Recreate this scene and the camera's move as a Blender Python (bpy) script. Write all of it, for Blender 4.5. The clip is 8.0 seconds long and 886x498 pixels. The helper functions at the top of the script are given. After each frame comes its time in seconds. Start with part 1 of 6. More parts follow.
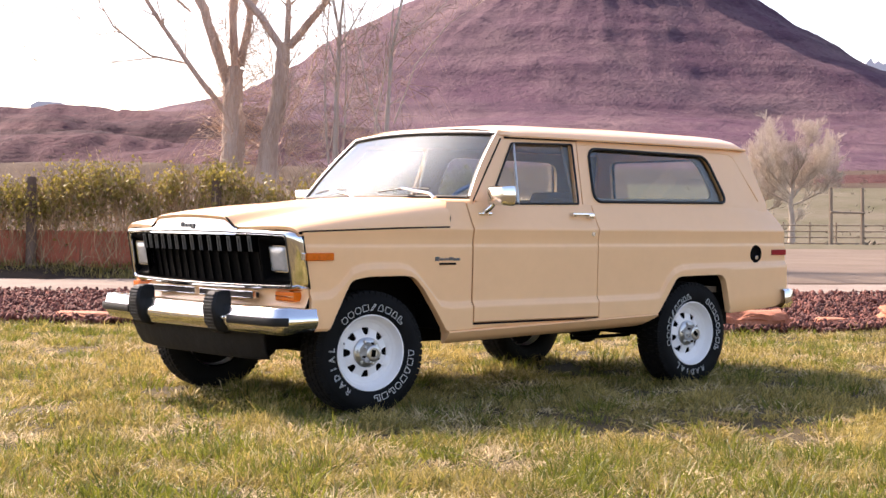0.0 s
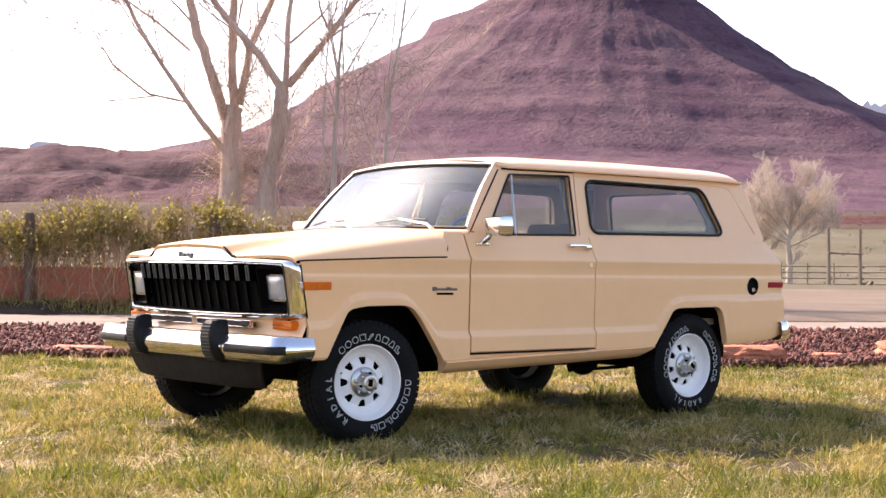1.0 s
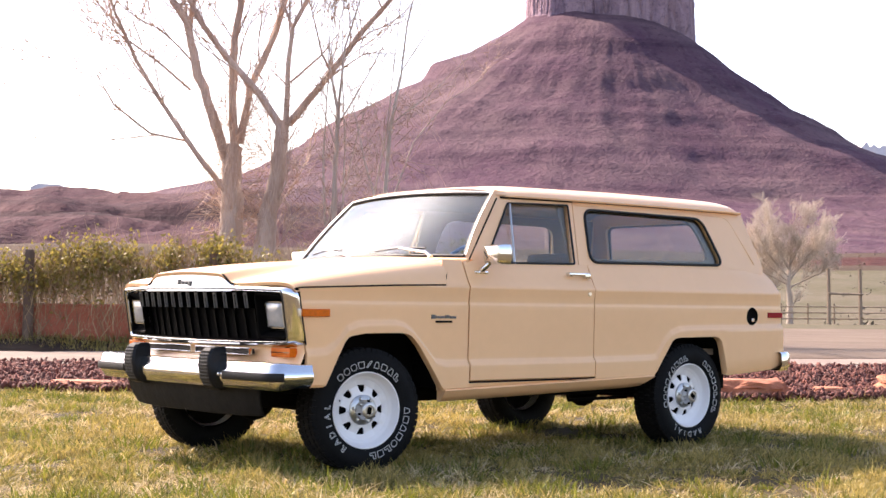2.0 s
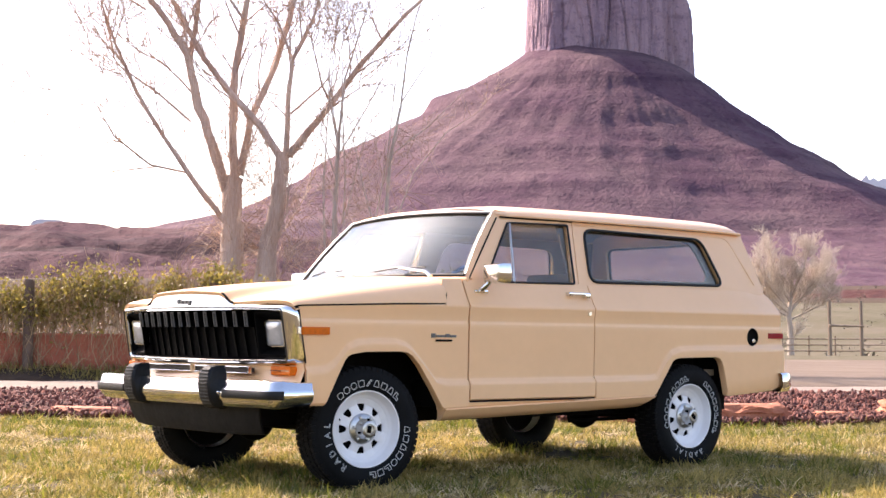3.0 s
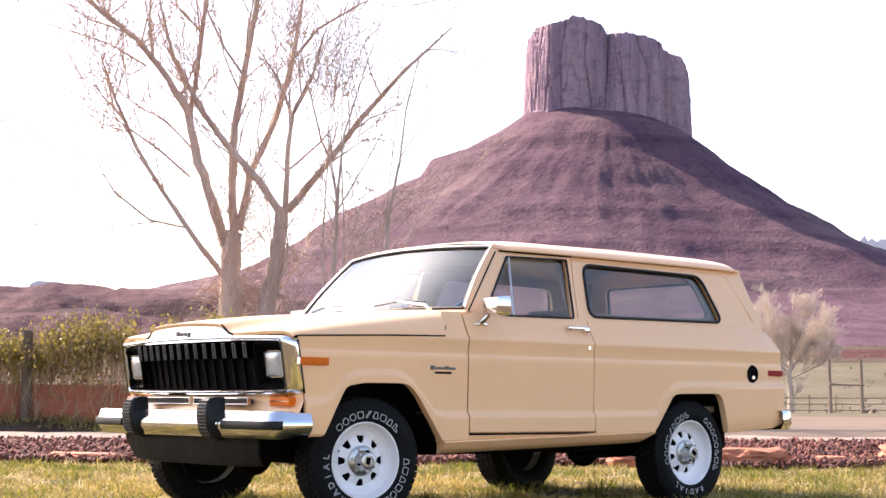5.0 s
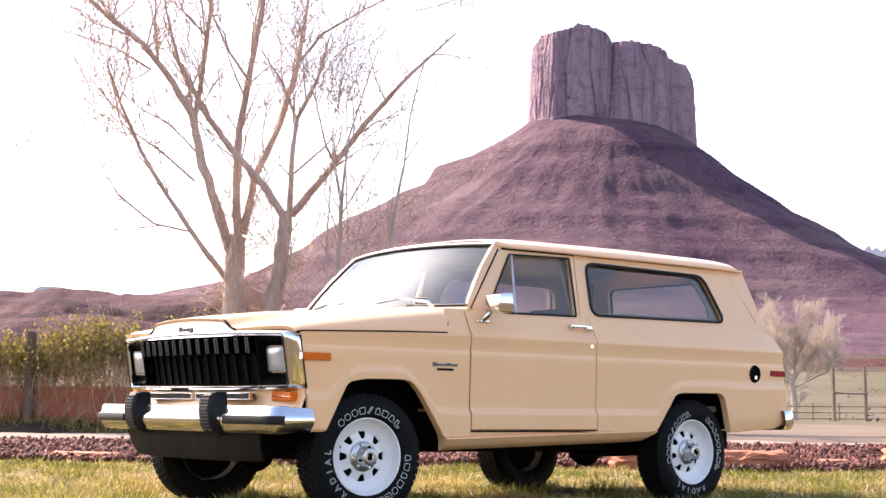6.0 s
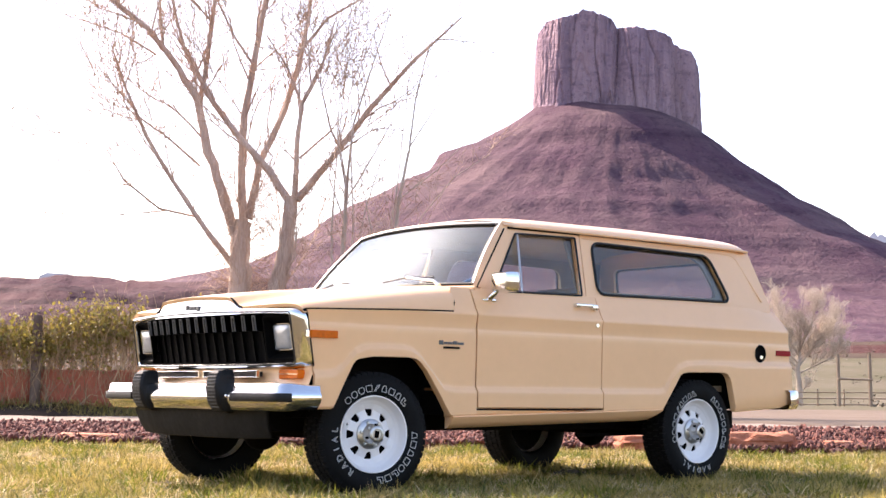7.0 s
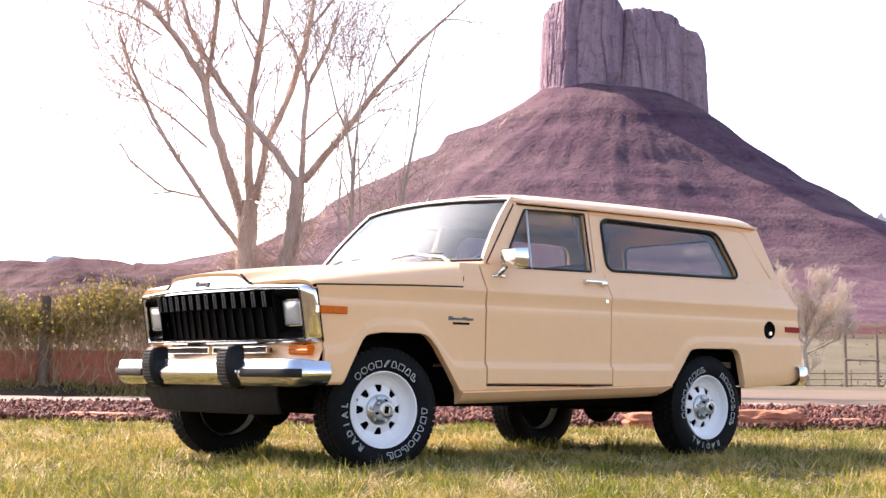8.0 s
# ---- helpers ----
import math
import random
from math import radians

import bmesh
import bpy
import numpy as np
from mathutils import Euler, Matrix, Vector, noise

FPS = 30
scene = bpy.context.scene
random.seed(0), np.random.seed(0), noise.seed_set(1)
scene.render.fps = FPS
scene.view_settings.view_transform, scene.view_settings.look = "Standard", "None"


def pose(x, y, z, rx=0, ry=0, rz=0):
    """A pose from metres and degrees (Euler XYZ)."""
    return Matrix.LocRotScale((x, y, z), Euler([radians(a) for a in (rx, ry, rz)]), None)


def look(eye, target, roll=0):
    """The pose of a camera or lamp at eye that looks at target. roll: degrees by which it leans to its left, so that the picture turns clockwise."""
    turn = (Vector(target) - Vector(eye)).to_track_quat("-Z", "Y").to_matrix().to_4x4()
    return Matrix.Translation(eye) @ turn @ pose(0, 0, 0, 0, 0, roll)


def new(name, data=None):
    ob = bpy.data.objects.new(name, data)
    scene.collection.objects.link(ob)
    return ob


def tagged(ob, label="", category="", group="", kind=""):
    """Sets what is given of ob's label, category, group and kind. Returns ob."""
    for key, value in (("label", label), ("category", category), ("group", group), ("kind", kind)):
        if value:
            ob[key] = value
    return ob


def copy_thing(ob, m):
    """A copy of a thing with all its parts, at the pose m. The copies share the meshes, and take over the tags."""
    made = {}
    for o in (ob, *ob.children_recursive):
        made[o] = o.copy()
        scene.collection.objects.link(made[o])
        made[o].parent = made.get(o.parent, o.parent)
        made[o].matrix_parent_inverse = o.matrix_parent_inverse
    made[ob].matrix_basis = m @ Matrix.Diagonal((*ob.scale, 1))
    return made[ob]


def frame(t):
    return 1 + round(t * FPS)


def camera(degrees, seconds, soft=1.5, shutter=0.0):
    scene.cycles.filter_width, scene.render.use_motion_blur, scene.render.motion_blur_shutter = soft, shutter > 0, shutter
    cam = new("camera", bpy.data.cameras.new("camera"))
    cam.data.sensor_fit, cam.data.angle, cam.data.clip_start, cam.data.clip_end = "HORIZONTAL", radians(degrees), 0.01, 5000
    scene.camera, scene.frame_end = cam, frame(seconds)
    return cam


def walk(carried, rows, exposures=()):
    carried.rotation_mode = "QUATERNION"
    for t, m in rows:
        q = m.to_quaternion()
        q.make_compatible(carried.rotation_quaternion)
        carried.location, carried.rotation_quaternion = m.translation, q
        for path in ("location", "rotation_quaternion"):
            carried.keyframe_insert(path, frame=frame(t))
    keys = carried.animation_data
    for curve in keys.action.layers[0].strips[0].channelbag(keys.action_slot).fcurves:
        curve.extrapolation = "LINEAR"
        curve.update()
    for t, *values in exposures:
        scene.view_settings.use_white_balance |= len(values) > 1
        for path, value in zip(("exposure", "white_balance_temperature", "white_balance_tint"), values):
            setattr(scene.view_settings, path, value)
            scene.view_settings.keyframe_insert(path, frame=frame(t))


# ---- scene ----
cam = camera(33.2, 8.0)
PATH = [
    (0, (-4.994, -7.435, 1.064), (-3.703, -5.908, 1.028), 0.6),
    (0.5, (-4.998, -7.446, 1.033), (-3.706, -5.919, 1.024), 0.7),
    (1, (-5.002, -7.451, 1.002), (-3.709, -5.925, 1.021), 0.7),
    (1.5, (-4.997, -7.453, 0.964), (-3.705, -5.927, 1.013), 0.7),
    (3, (-4.987, -7.453, 0.834), (-3.698, -5.929, 0.955), 0.5),
    (3.5, (-4.983, -7.452, 0.789), (-3.697, -5.927, 0.934), 0.4),
    (4, (-4.985, -7.452, 0.745), (-3.7, -5.928, 0.912), 0.3),
    (4.5, (-4.985, -7.448, 0.704), (-3.699, -5.928, 0.893), 0.3),
    (6, (-4.978, -7.456, 0.605), (-3.697, -5.934, 0.818), 0.7),
    (6.5, (-4.987, -7.463, 0.581), (-3.709, -5.939, 0.787), 0.8),
    (7, (-4.995, -7.464, 0.557), (-3.718, -5.937, 0.752), 0.7),
    (7.5, (-5.002, -7.458, 0.538), (-3.727, -5.927, 0.719), 0.6),
    (8, (-5.003, -7.448, 0.521), (-3.731, -5.914, 0.692), 0.6),
]
walk(cam, [(t, look(eye, target, roll)) for t, eye, target, roll in PATH],
     exposures=[(0, 1.58, 7150, 23), (4, 1.74, 7000, 23), (8, 1.76, 7000, 22)])

# ---- world, sun, exposure ----
SUN_DIR = Vector((-0.15, 1.2, 1.0)).normalized()
world = bpy.data.worlds.new("world")
scene.world = world
world.use_nodes = True
wn = world.node_tree
sky = wn.nodes.new("ShaderNodeTexSky")
sky.sky_type = "NISHITA"
sky.sun_disc = False
sky.sun_elevation = math.asin(SUN_DIR.z)
sky.sun_rotation = math.atan2(SUN_DIR.x, SUN_DIR.y)
sky.air_density, sky.dust_density, sky.ozone_density = 1.0, 1.6, 1.0
wn.links.new(sky.outputs[0], wn.nodes["Background"].inputs[0])
wn.nodes["Background"].inputs[1].default_value = 0.14
sun = new("sun", bpy.data.lights.new("sun", "SUN"))
sun.data.energy, sun.data.angle, sun.data.color = 4.4, radians(0.6), (1.0, 0.93, 0.82)
sun.matrix_world = look((0, 0, 30), Vector((0, 0, 30)) - SUN_DIR)

# ---- materials ----
def mat(name, color, rough=0.6, metal=0.0, vary=0.15, scale=3.0, bump=0.0, bscale=60.0, second=None, coat=0.0, island=0.0, objrand=0.0, stretch=(1, 1, 1), spec=0.5, trans=0.0):
    """Principled surface with two scales of colour noise, fine bump, and per-piece variation."""
    m = bpy.data.materials.new(name)
    m.use_nodes = True
    t = m.node_tree
    L, b = t.links.new, t.nodes["Principled BSDF"]
    b.inputs["Roughness"].default_value, b.inputs["Metallic"].default_value = rough, metal
    b.inputs["Coat Weight"].default_value, b.inputs["Coat Roughness"].default_value = coat, 0.05
    b.inputs["Specular IOR Level"].default_value = spec
    co = t.nodes.new("ShaderNodeTexCoord")
    mp = t.nodes.new("ShaderNodeMapping")
    mp.inputs["Scale"].default_value = stretch
    L(co.outputs["Object"], mp.inputs["Vector"])
    n1, n2 = t.nodes.new("ShaderNodeTexNoise"), t.nodes.new("ShaderNodeTexNoise")
    n1.inputs["Scale"].default_value, n2.inputs["Scale"].default_value = scale, scale * 11
    n1.inputs["Detail"].default_value, n2.inputs["Detail"].default_value = 4, 5
    for n in (n1, n2):
        L(mp.outputs[0], n.inputs["Vector"])
    add = t.nodes.new("ShaderNodeMath")
    add.operation = "MULTIPLY_ADD"
    L(n2.outputs[0], add.inputs[0])
    add.inputs[1].default_value = 0.6
    L(n1.outputs[0], add.inputs[2])
    ramp = t.nodes.new("ShaderNodeMapRange")
    ramp.inputs[1].default_value, ramp.inputs[2].default_value = 0.5, 1.1
    L(add.outputs[0], ramp.inputs[0])
    fac = ramp.outputs[0]
    if island or objrand:
        src = t.nodes.new("ShaderNodeNewGeometry").outputs["Random Per Island"] if island else t.nodes.new("ShaderNodeObjectInfo").outputs["Random"]
        mix = t.nodes.new("ShaderNodeMix")
        mix.inputs[0].default_value = island or objrand
        L(fac, mix.inputs[2])
        L(src, mix.inputs[3])
        fac = mix.outputs[0]
    c1 = second or tuple(min(1, c * (1 + vary)) for c in color)
    c0 = color if second else tuple(c * (1 - vary) for c in color)
    cm = t.nodes.new("ShaderNodeMix")
    cm.data_type = "RGBA"
    L(fac, cm.inputs[0])
    cm.inputs[6].default_value, cm.inputs[7].default_value = (*c0, 1), (*c1, 1)
    L(cm.outputs[2], b.inputs["Base Color"])
    if bump:
        n3, bp = t.nodes.new("ShaderNodeTexNoise"), t.nodes.new("ShaderNodeBump")
        n3.inputs["Scale"].default_value, n3.inputs["Detail"].default_value = bscale, 6
        L(mp.outputs[0], n3.inputs["Vector"])
        bp.inputs["Strength"].default_value = min(1.0, bump)
        bp.inputs["Distance"].default_value = 0.5 / bscale
        L(n3.outputs[0], bp.inputs["Height"])
        L(bp.outputs[0], b.inputs["Normal"])
    if trans:
        tl, mx = t.nodes.new("ShaderNodeBsdfTranslucent"), t.nodes.new("ShaderNodeMixShader")
        L(cm.outputs[2], tl.inputs[0])
        mx.inputs[0].default_value = trans
        L(b.outputs[0], mx.inputs[1]), L(tl.outputs[0], mx.inputs[2])
        L(mx.outputs[0], t.nodes["Material Output"].inputs[0])
    return m


def glass_mat(name, tint, ior=1.5):
    m = bpy.data.materials.new(name)
    m.use_nodes = True
    t = m.node_tree
    t.nodes.clear()
    out, gl = t.nodes.new("ShaderNodeOutputMaterial"), t.nodes.new("ShaderNodeBsdfGlass")
    gl.inputs["Color"].default_value = (*tint, 1)
    gl.inputs["Roughness"].default_value = 0.0
    gl.inputs["IOR"].default_value = ior
    t.links.new(gl.outputs[0], out.inputs[0])
    return m


def rock_mat(name, dark, mid, pale, band=0.35, grain=(0.12, 0.12, 3.5), grain_scale=0.035):
    """Layered desert slope: broad drifts of talus, soft strata, fine dark boulders and scrub."""
    m = bpy.data.materials.new(name)
    m.use_nodes = True
    t = m.node_tree
    L, b = t.links.new, t.nodes["Principled BSDF"]
    b.inputs["Roughness"].default_value, b.inputs["Specular IOR Level"].default_value = 0.95, 0.1
    co = t.nodes.new("ShaderNodeTexCoord")

    def layer(stretch, scale, detail, lo, hi):
        mp, n, r = t.nodes.new("ShaderNodeMapping"), t.nodes.new("ShaderNodeTexNoise"), t.nodes.new("ShaderNodeMapRange")
        mp.inputs["Scale"].default_value = stretch
        n.inputs["Scale"].default_value, n.inputs["Detail"].default_value, n.inputs["Roughness"].default_value = scale, detail, 0.62
        r.inputs[1].default_value, r.inputs[2].default_value = lo, hi
        L(co.outputs["Object"], mp.inputs["Vector"]), L(mp.outputs[0], n.inputs["Vector"]), L(n.outputs[0], r.inputs[0])
        return r.outputs[0], n

    def mix(fac, x, y, weight=1.0):
        k, c = t.nodes.new("ShaderNodeMath"), t.nodes.new("ShaderNodeMix")
        k.operation, c.data_type = "MULTIPLY", "RGBA"
        L(fac, k.inputs[0])
        k.inputs[1].default_value = weight
        L(k.outputs[0], c.inputs[0])
        for s, i in ((x, 6), (y, 7)):
            if isinstance(s, tuple):
                c.inputs[i].default_value = (*s, 1)
            else:
                L(s, c.inputs[i])
        return c.outputs[2]

    drift, _ = layer((1, 1, 0.8), 0.016, 7, 0.38, 0.64)
    strata, _ = layer(grain, grain_scale, 5, 0.45, 0.62)
    blot, _ = layer((1, 1, 1.4), 0.11, 7, 0.52, 0.66)
    fleck, n4 = layer((1, 1, 1), 0.42, 5, 0.56, 0.66)
    light, _ = layer((1, 1, 1), 0.33, 4, 0.60, 0.70)
    col = mix(drift, mid, pale, 0.75)
    col = mix(strata, col, dark, band)
    col = mix(blot, col, dark, 0.5)
    col = mix(fleck, col, dark, 0.6)
    col = mix(light, col, pale, 0.7)
    L(col, b.inputs["Base Color"])
    bp = t.nodes.new("ShaderNodeBump")
    bp.inputs["Strength"].default_value, bp.inputs["Distance"].default_value = 0.8, 1.6
    L(n4.outputs[0], bp.inputs["Height"])
    L(bp.outputs[0], b.inputs["Normal"])
    return m


PAINT = mat("beige_paint", (0.90, 0.518, 0.262), 0.40, vary=0.03, scale=1.5, coat=0.42, spec=0.4)
CHROME = mat("chrome", (0.78, 0.78, 0.77), 0.1, 1.0, vary=0.04, scale=6)
BLACK = mat("black_rubber", (0.009, 0.009, 0.009), 0.5, vary=0.3, scale=8, bump=0.15, spec=0.25)
TYRE = mat("tyre_rubber", (0.007, 0.007, 0.0072), 0.7, vary=0.35, scale=9, bump=0.3, bscale=120, spec=0.1)
# near-black for underbody parts, and for shade painted behind gaps
DARK = mat("dark_underbody_and_shade", (0.005, 0.004, 0.004), 0.8, vary=0.4, scale=5, spec=0.1)
SPOILER = mat("dusty_black_rubber", (0.010, 0.0097, 0.0097), 0.65, vary=0.4, scale=4, bump=0.15, bscale=14, spec=0.16)
GRILLE = mat("black_grille", (0.0015, 0.0015, 0.0015), 0.6, vary=0.2, scale=20, spec=0.03)
SLOT = mat("slot_dim_brown", (0.05, 0.035, 0.026), 0.7, vary=0.5, scale=9, spec=0.2)
GRILLE_FACE = mat("grey_grille_face", (0.09, 0.09, 0.09), 0.45, vary=0.15, scale=20)
WHITE = mat("white_enamel", (0.82, 0.79, 0.775), 0.35, vary=0.04, scale=5, coat=0.3)
LETTER = mat("white_lettering", (0.62, 0.62, 0.6), 0.6, vary=0.15, scale=30)
AMBER = mat("amber_lens", (0.66, 0.13, 0.004), 0.35, vary=0.2, scale=60, bump=0.3, bscale=300, spec=0.15)
RED = mat("red_lens", (0.3, 0.008, 0.012), 0.35, vary=0.15, scale=60, spec=0.12)
LAMP = mat("headlight_lens", (0.42, 0.43, 0.44), 0.18, 0.3, vary=0.12, scale=40, bump=0.5, bscale=90, coat=1.0)
TRIM = mat("tan_interior", (0.3, 0.23, 0.16), 0.8, vary=0.15, scale=6, bump=0.3)
SEAT = mat("brown_upholstery", (0.16, 0.11, 0.07), 0.8, vary=0.25, scale=9, bump=0.4)
HEADLINER = mat("pale_headliner", (0.42, 0.36, 0.28), 0.9, vary=0.1, scale=8)
BLUE = mat("blue_plastic", (0.04, 0.14, 0.3), 0.5, vary=0.2, scale=10)
GLASS = glass_mat("clear_glass", (0.88, 0.90, 0.88), 1.5)
WSGLASS = glass_mat("windscreen_glass", (0.66, 0.74, 0.80), 1.52)
SATIN = mat("dull_bright_metal", (0.52, 0.51, 0.49), 0.33, 1.0, vary=0.12, scale=9)
# grey bark lightened, the bright haze over young trees is in its colour
YOUNGBARK = mat("haze_paled_grey_bark", (0.36, 0.27, 0.22), 0.95, second=(0.6, 0.5, 0.42), scale=3, stretch=(1, 1, 0.2), bump=0.7, bscale=12)
# dry soil, darkened so shade between the blades is in its colour
SOIL = mat("dry_lawn_soil_shaded", (0.022, 0.016, 0.007), 0.95, second=(0.105, 0.075, 0.034), scale=1.2, bump=0.8, bscale=25, spec=0.2)
BLADE = mat("grass_blade", (0.042, 0.055, 0.006), 0.6, second=(0.58, 0.43, 0.135), scale=0.8, island=0.6, trans=0.4)
GREENBLADE = mat("green_grass_blade", (0.04, 0.062, 0.005), 0.55, second=(0.23, 0.225, 0.03), scale=1.5, island=0.7, trans=0.5)
STRAWBLADE = mat("dead_grass_blade", (0.22, 0.14, 0.06), 0.7, second=(0.78, 0.63, 0.36), scale=1.5, island=0.7, trans=0.35)
DIRT = mat("pale_gravel", (0.108, 0.077, 0.056), 0.95, second=(0.168, 0.127, 0.098), scale=0.35, bump=0.5, bscale=20, spec=0.15)
PALEGRAVEL = mat("pale_trodden_gravel", (0.18, 0.142, 0.116), 0.95, second=(0.27, 0.218, 0.182), scale=1.1, bump=0.5, bscale=22, spec=0.15)
MULCH = mat("red_bark_mulch", (0.030, 0.008, 0.007), 0.9, second=(0.21, 0.07, 0.05), scale=4, island=0.7, bump=0.4, bscale=40)
ROCK = mat("red_sandstone", (0.27, 0.075, 0.036), 0.9, second=(0.45, 0.18, 0.10), scale=3, bump=0.8, bscale=14)
STUCCO = mat("red_stucco", (0.30, 0.072, 0.038), 0.9, second=(0.46, 0.145, 0.08), scale=1.2, bump=0.4, bscale=40)
WOOD = mat("weathered_wood", (0.085, 0.052, 0.036), 0.9, second=(0.165, 0.11, 0.078), scale=5, stretch=(1, 1, 0.1), bump=0.5)
# bark colours lifted to include haze and backlight on the trunks
BARK = mat("haze_paled_cottonwood_bark", (0.32, 0.205, 0.15), 0.95, second=(0.68, 0.54, 0.45), scale=2.5, stretch=(1, 1, 0.16), bump=1.0, bscale=9)
FENCEWOOD = mat("sun_bleached_timber", (0.17, 0.115, 0.08), 0.9, second=(0.32, 0.24, 0.17), scale=5, stretch=(1, 1, 0.1), bump=0.5)
# twigs painted lighter too, for the same haze
TWIG = mat("haze_paled_twigs", (0.38, 0.24, 0.16), 0.95, second=(0.64, 0.48, 0.36), scale=1.0, island=0.5)
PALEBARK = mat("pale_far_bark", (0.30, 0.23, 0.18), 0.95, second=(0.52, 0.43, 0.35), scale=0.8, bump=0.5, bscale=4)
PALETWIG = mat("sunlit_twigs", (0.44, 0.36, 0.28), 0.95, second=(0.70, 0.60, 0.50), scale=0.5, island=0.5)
LEAF = mat("yellow_green_leaves", (0.09, 0.09, 0.014), 0.6, second=(0.37, 0.275, 0.072), scale=1.5, island=0.6, trans=0.45)
DRYLEAF = mat("brown_vine", (0.15, 0.085, 0.045), 0.9, second=(0.52, 0.37, 0.20), scale=2, island=0.6)
# butte and cliff rock made paler and more purple, air haze mixed in
BUTTE = rock_mat("hazed_purple_red_sandstone", (0.040, 0.020, 0.034), (0.093, 0.047, 0.068), (0.155, 0.100, 0.102), 0.45)
CLIFF = rock_mat("hazed_cliff_sandstone", (0.14, 0.095, 0.13), (0.30, 0.205, 0.245), (0.40, 0.275, 0.28), 0.5, (1.3, 1.3, 0.07), 0.09)
HILL = rock_mat("dark_red_hills", (0.012, 0.005, 0.009), (0.056, 0.022, 0.032), (0.125, 0.068, 0.066), 0.8)
MEADOW = mat("straw_meadow", (0.070, 0.066, 0.032), 0.95, second=(0.148, 0.120, 0.090), scale=0.06, bump=0.6, bscale=6, spec=0.1)
BANK = rock_mat("red_earth_bank", (0.028, 0.009, 0.009), (0.075, 0.028, 0.025), (0.15, 0.09, 0.07), 0.6)
SCRUB = mat("grey_scrub", (0.10, 0.085, 0.06), 0.9, second=(0.21, 0.17, 0.125), scale=0.5, island=0.6)
FIELD = mat("dry_red_field", (0.040, 0.025, 0.019), 0.95, second=(0.098, 0.068, 0.047), scale=0.12, bump=0.6, bscale=1.5, spec=0.08)
# distance haze is put into this pale, even mesa colour
FARM = mat("far_mesa_haze_paint", (0.56, 0.54, 0.58), 1.0, second=(0.68, 0.65, 0.69), scale=0.01)

# ---- builders ----
def bm_new():
    return bmesh.new()


def part(name, bm, material, parent=None, label="", smooth=0):
    """Link a bmesh as one mesh object under a thing or a part."""
    me = bpy.data.meshes.new(name)
    bmesh.ops.recalc_face_normals(bm, faces=bm.faces)
    bm.to_mesh(me)
    bm.free()
    if smooth:
        me.shade_smooth()
        me.set_sharp_from_angle(angle=radians(smooth))
    me.materials.append(material)
    ob = new(name, me)
    if parent:
        ob.parent = parent
    if label:
        tagged(ob, label)
    return ob


def arrays(name, verts, faces, material, parent=None):
    me = bpy.data.meshes.new(name)
    verts, faces = np.asarray(verts, np.float32), np.asarray(faces, np.int32)
    k = faces.shape[1]
    me.vertices.add(len(verts)), me.loops.add(faces.size), me.polygons.add(len(faces))
    me.vertices.foreach_set("co", verts.ravel())
    me.loops.foreach_set("vertex_index", faces.ravel())
    me.polygons.foreach_set("loop_start", np.arange(0, faces.size, k, dtype=np.int32))
    me.update(calc_edges=True)
    me.materials.append(material)
    ob = new(name, me)
    if parent:
        ob.parent = parent
    return ob


def box(bm, lo, hi, bevel=0.0, m=None):
    r = bmesh.ops.create_cube(bm, size=1)["verts"]
    for v in r:
        v.co = Vector([(a + b) / 2 + c * (b - a) for a, b, c in zip(lo, hi, v.co)])
    if bevel:
        es = list({e for v in r for e in v.link_edges})
        new_geo = bmesh.ops.bevel(bm, geom=es, offset=bevel, segments=2, affect="EDGES", profile=0.6)
        r = list({v for f in new_geo["faces"] for v in f.verts} | {v for v in r if v.is_valid})
    if m:
        bmesh.ops.transform(bm, matrix=m, verts=r)
    return r


def loft(bm, rings, closed=True, caps=True):
    """Skin rings of equal length."""
    vs = [[bm.verts.new(p) for p in r] for r in rings]
    n = len(vs[0])
    for a, b in zip(vs, vs[1:]):
        for i in range(n if closed else n - 1):
            j = (i + 1) % n
            bm.faces.new((a[i], a[j], b[j], b[i]))
    if caps and closed:
        bm.faces.new(vs[0][::-1])
        bm.faces.new(vs[-1])
    return vs


def tube(bm, pts, radii, n=8, caps=True):
    pts = [Vector(p) for p in pts]
    if not hasattr(radii, "__len__"):
        radii = [radii] * len(pts)
    rings, side = [], None
    for i, p in enumerate(pts):
        d = (pts[min(i + 1, len(pts) - 1)] - pts[max(i - 1, 0)]).normalized()
        side = (side or d.orthogonal())
        side = (side - d * side.dot(d)).normalized()
        up = d.cross(side)
        rings.append([p + radii[i] * (math.cos(2 * math.pi * k / n) * side + math.sin(2 * math.pi * k / n) * up) for k in range(n)])
    return loft(bm, rings, True, caps)


def ring_tube(bm, pts, r, n=6):
    """Closed tube along a loop."""
    pts = [Vector(p) for p in pts]
    c = sum(pts, Vector()) / len(pts)
    nrm = (pts[1] - pts[0]).cross(pts[len(pts) // 3] - pts[0]).normalized()
    rings = []
    for i, p in enumerate(pts):
        d = (pts[(i + 1) % len(pts)] - pts[i - 1]).normalized()
        s = d.cross(nrm).normalized()
        rings.append([p + r * (math.cos(2 * math.pi * k / n) * s + math.sin(2 * math.pi * k / n) * nrm) for k in range(n)])
    loft(bm, rings + [rings[0]], True, False)
    bmesh.ops.remove_doubles(bm, verts=bm.verts, dist=1e-5)


def lathe(bm, prof, n=48, axis="y"):
    """Turn a profile of (radius, along) round the y axis."""
    rings = []
    for r, a in prof:
        rings.append([(r * math.cos(2 * math.pi * k / n), a, r * math.sin(2 * math.pi * k / n)) for k in range(n)])
    return loft(bm, rings, True, False)


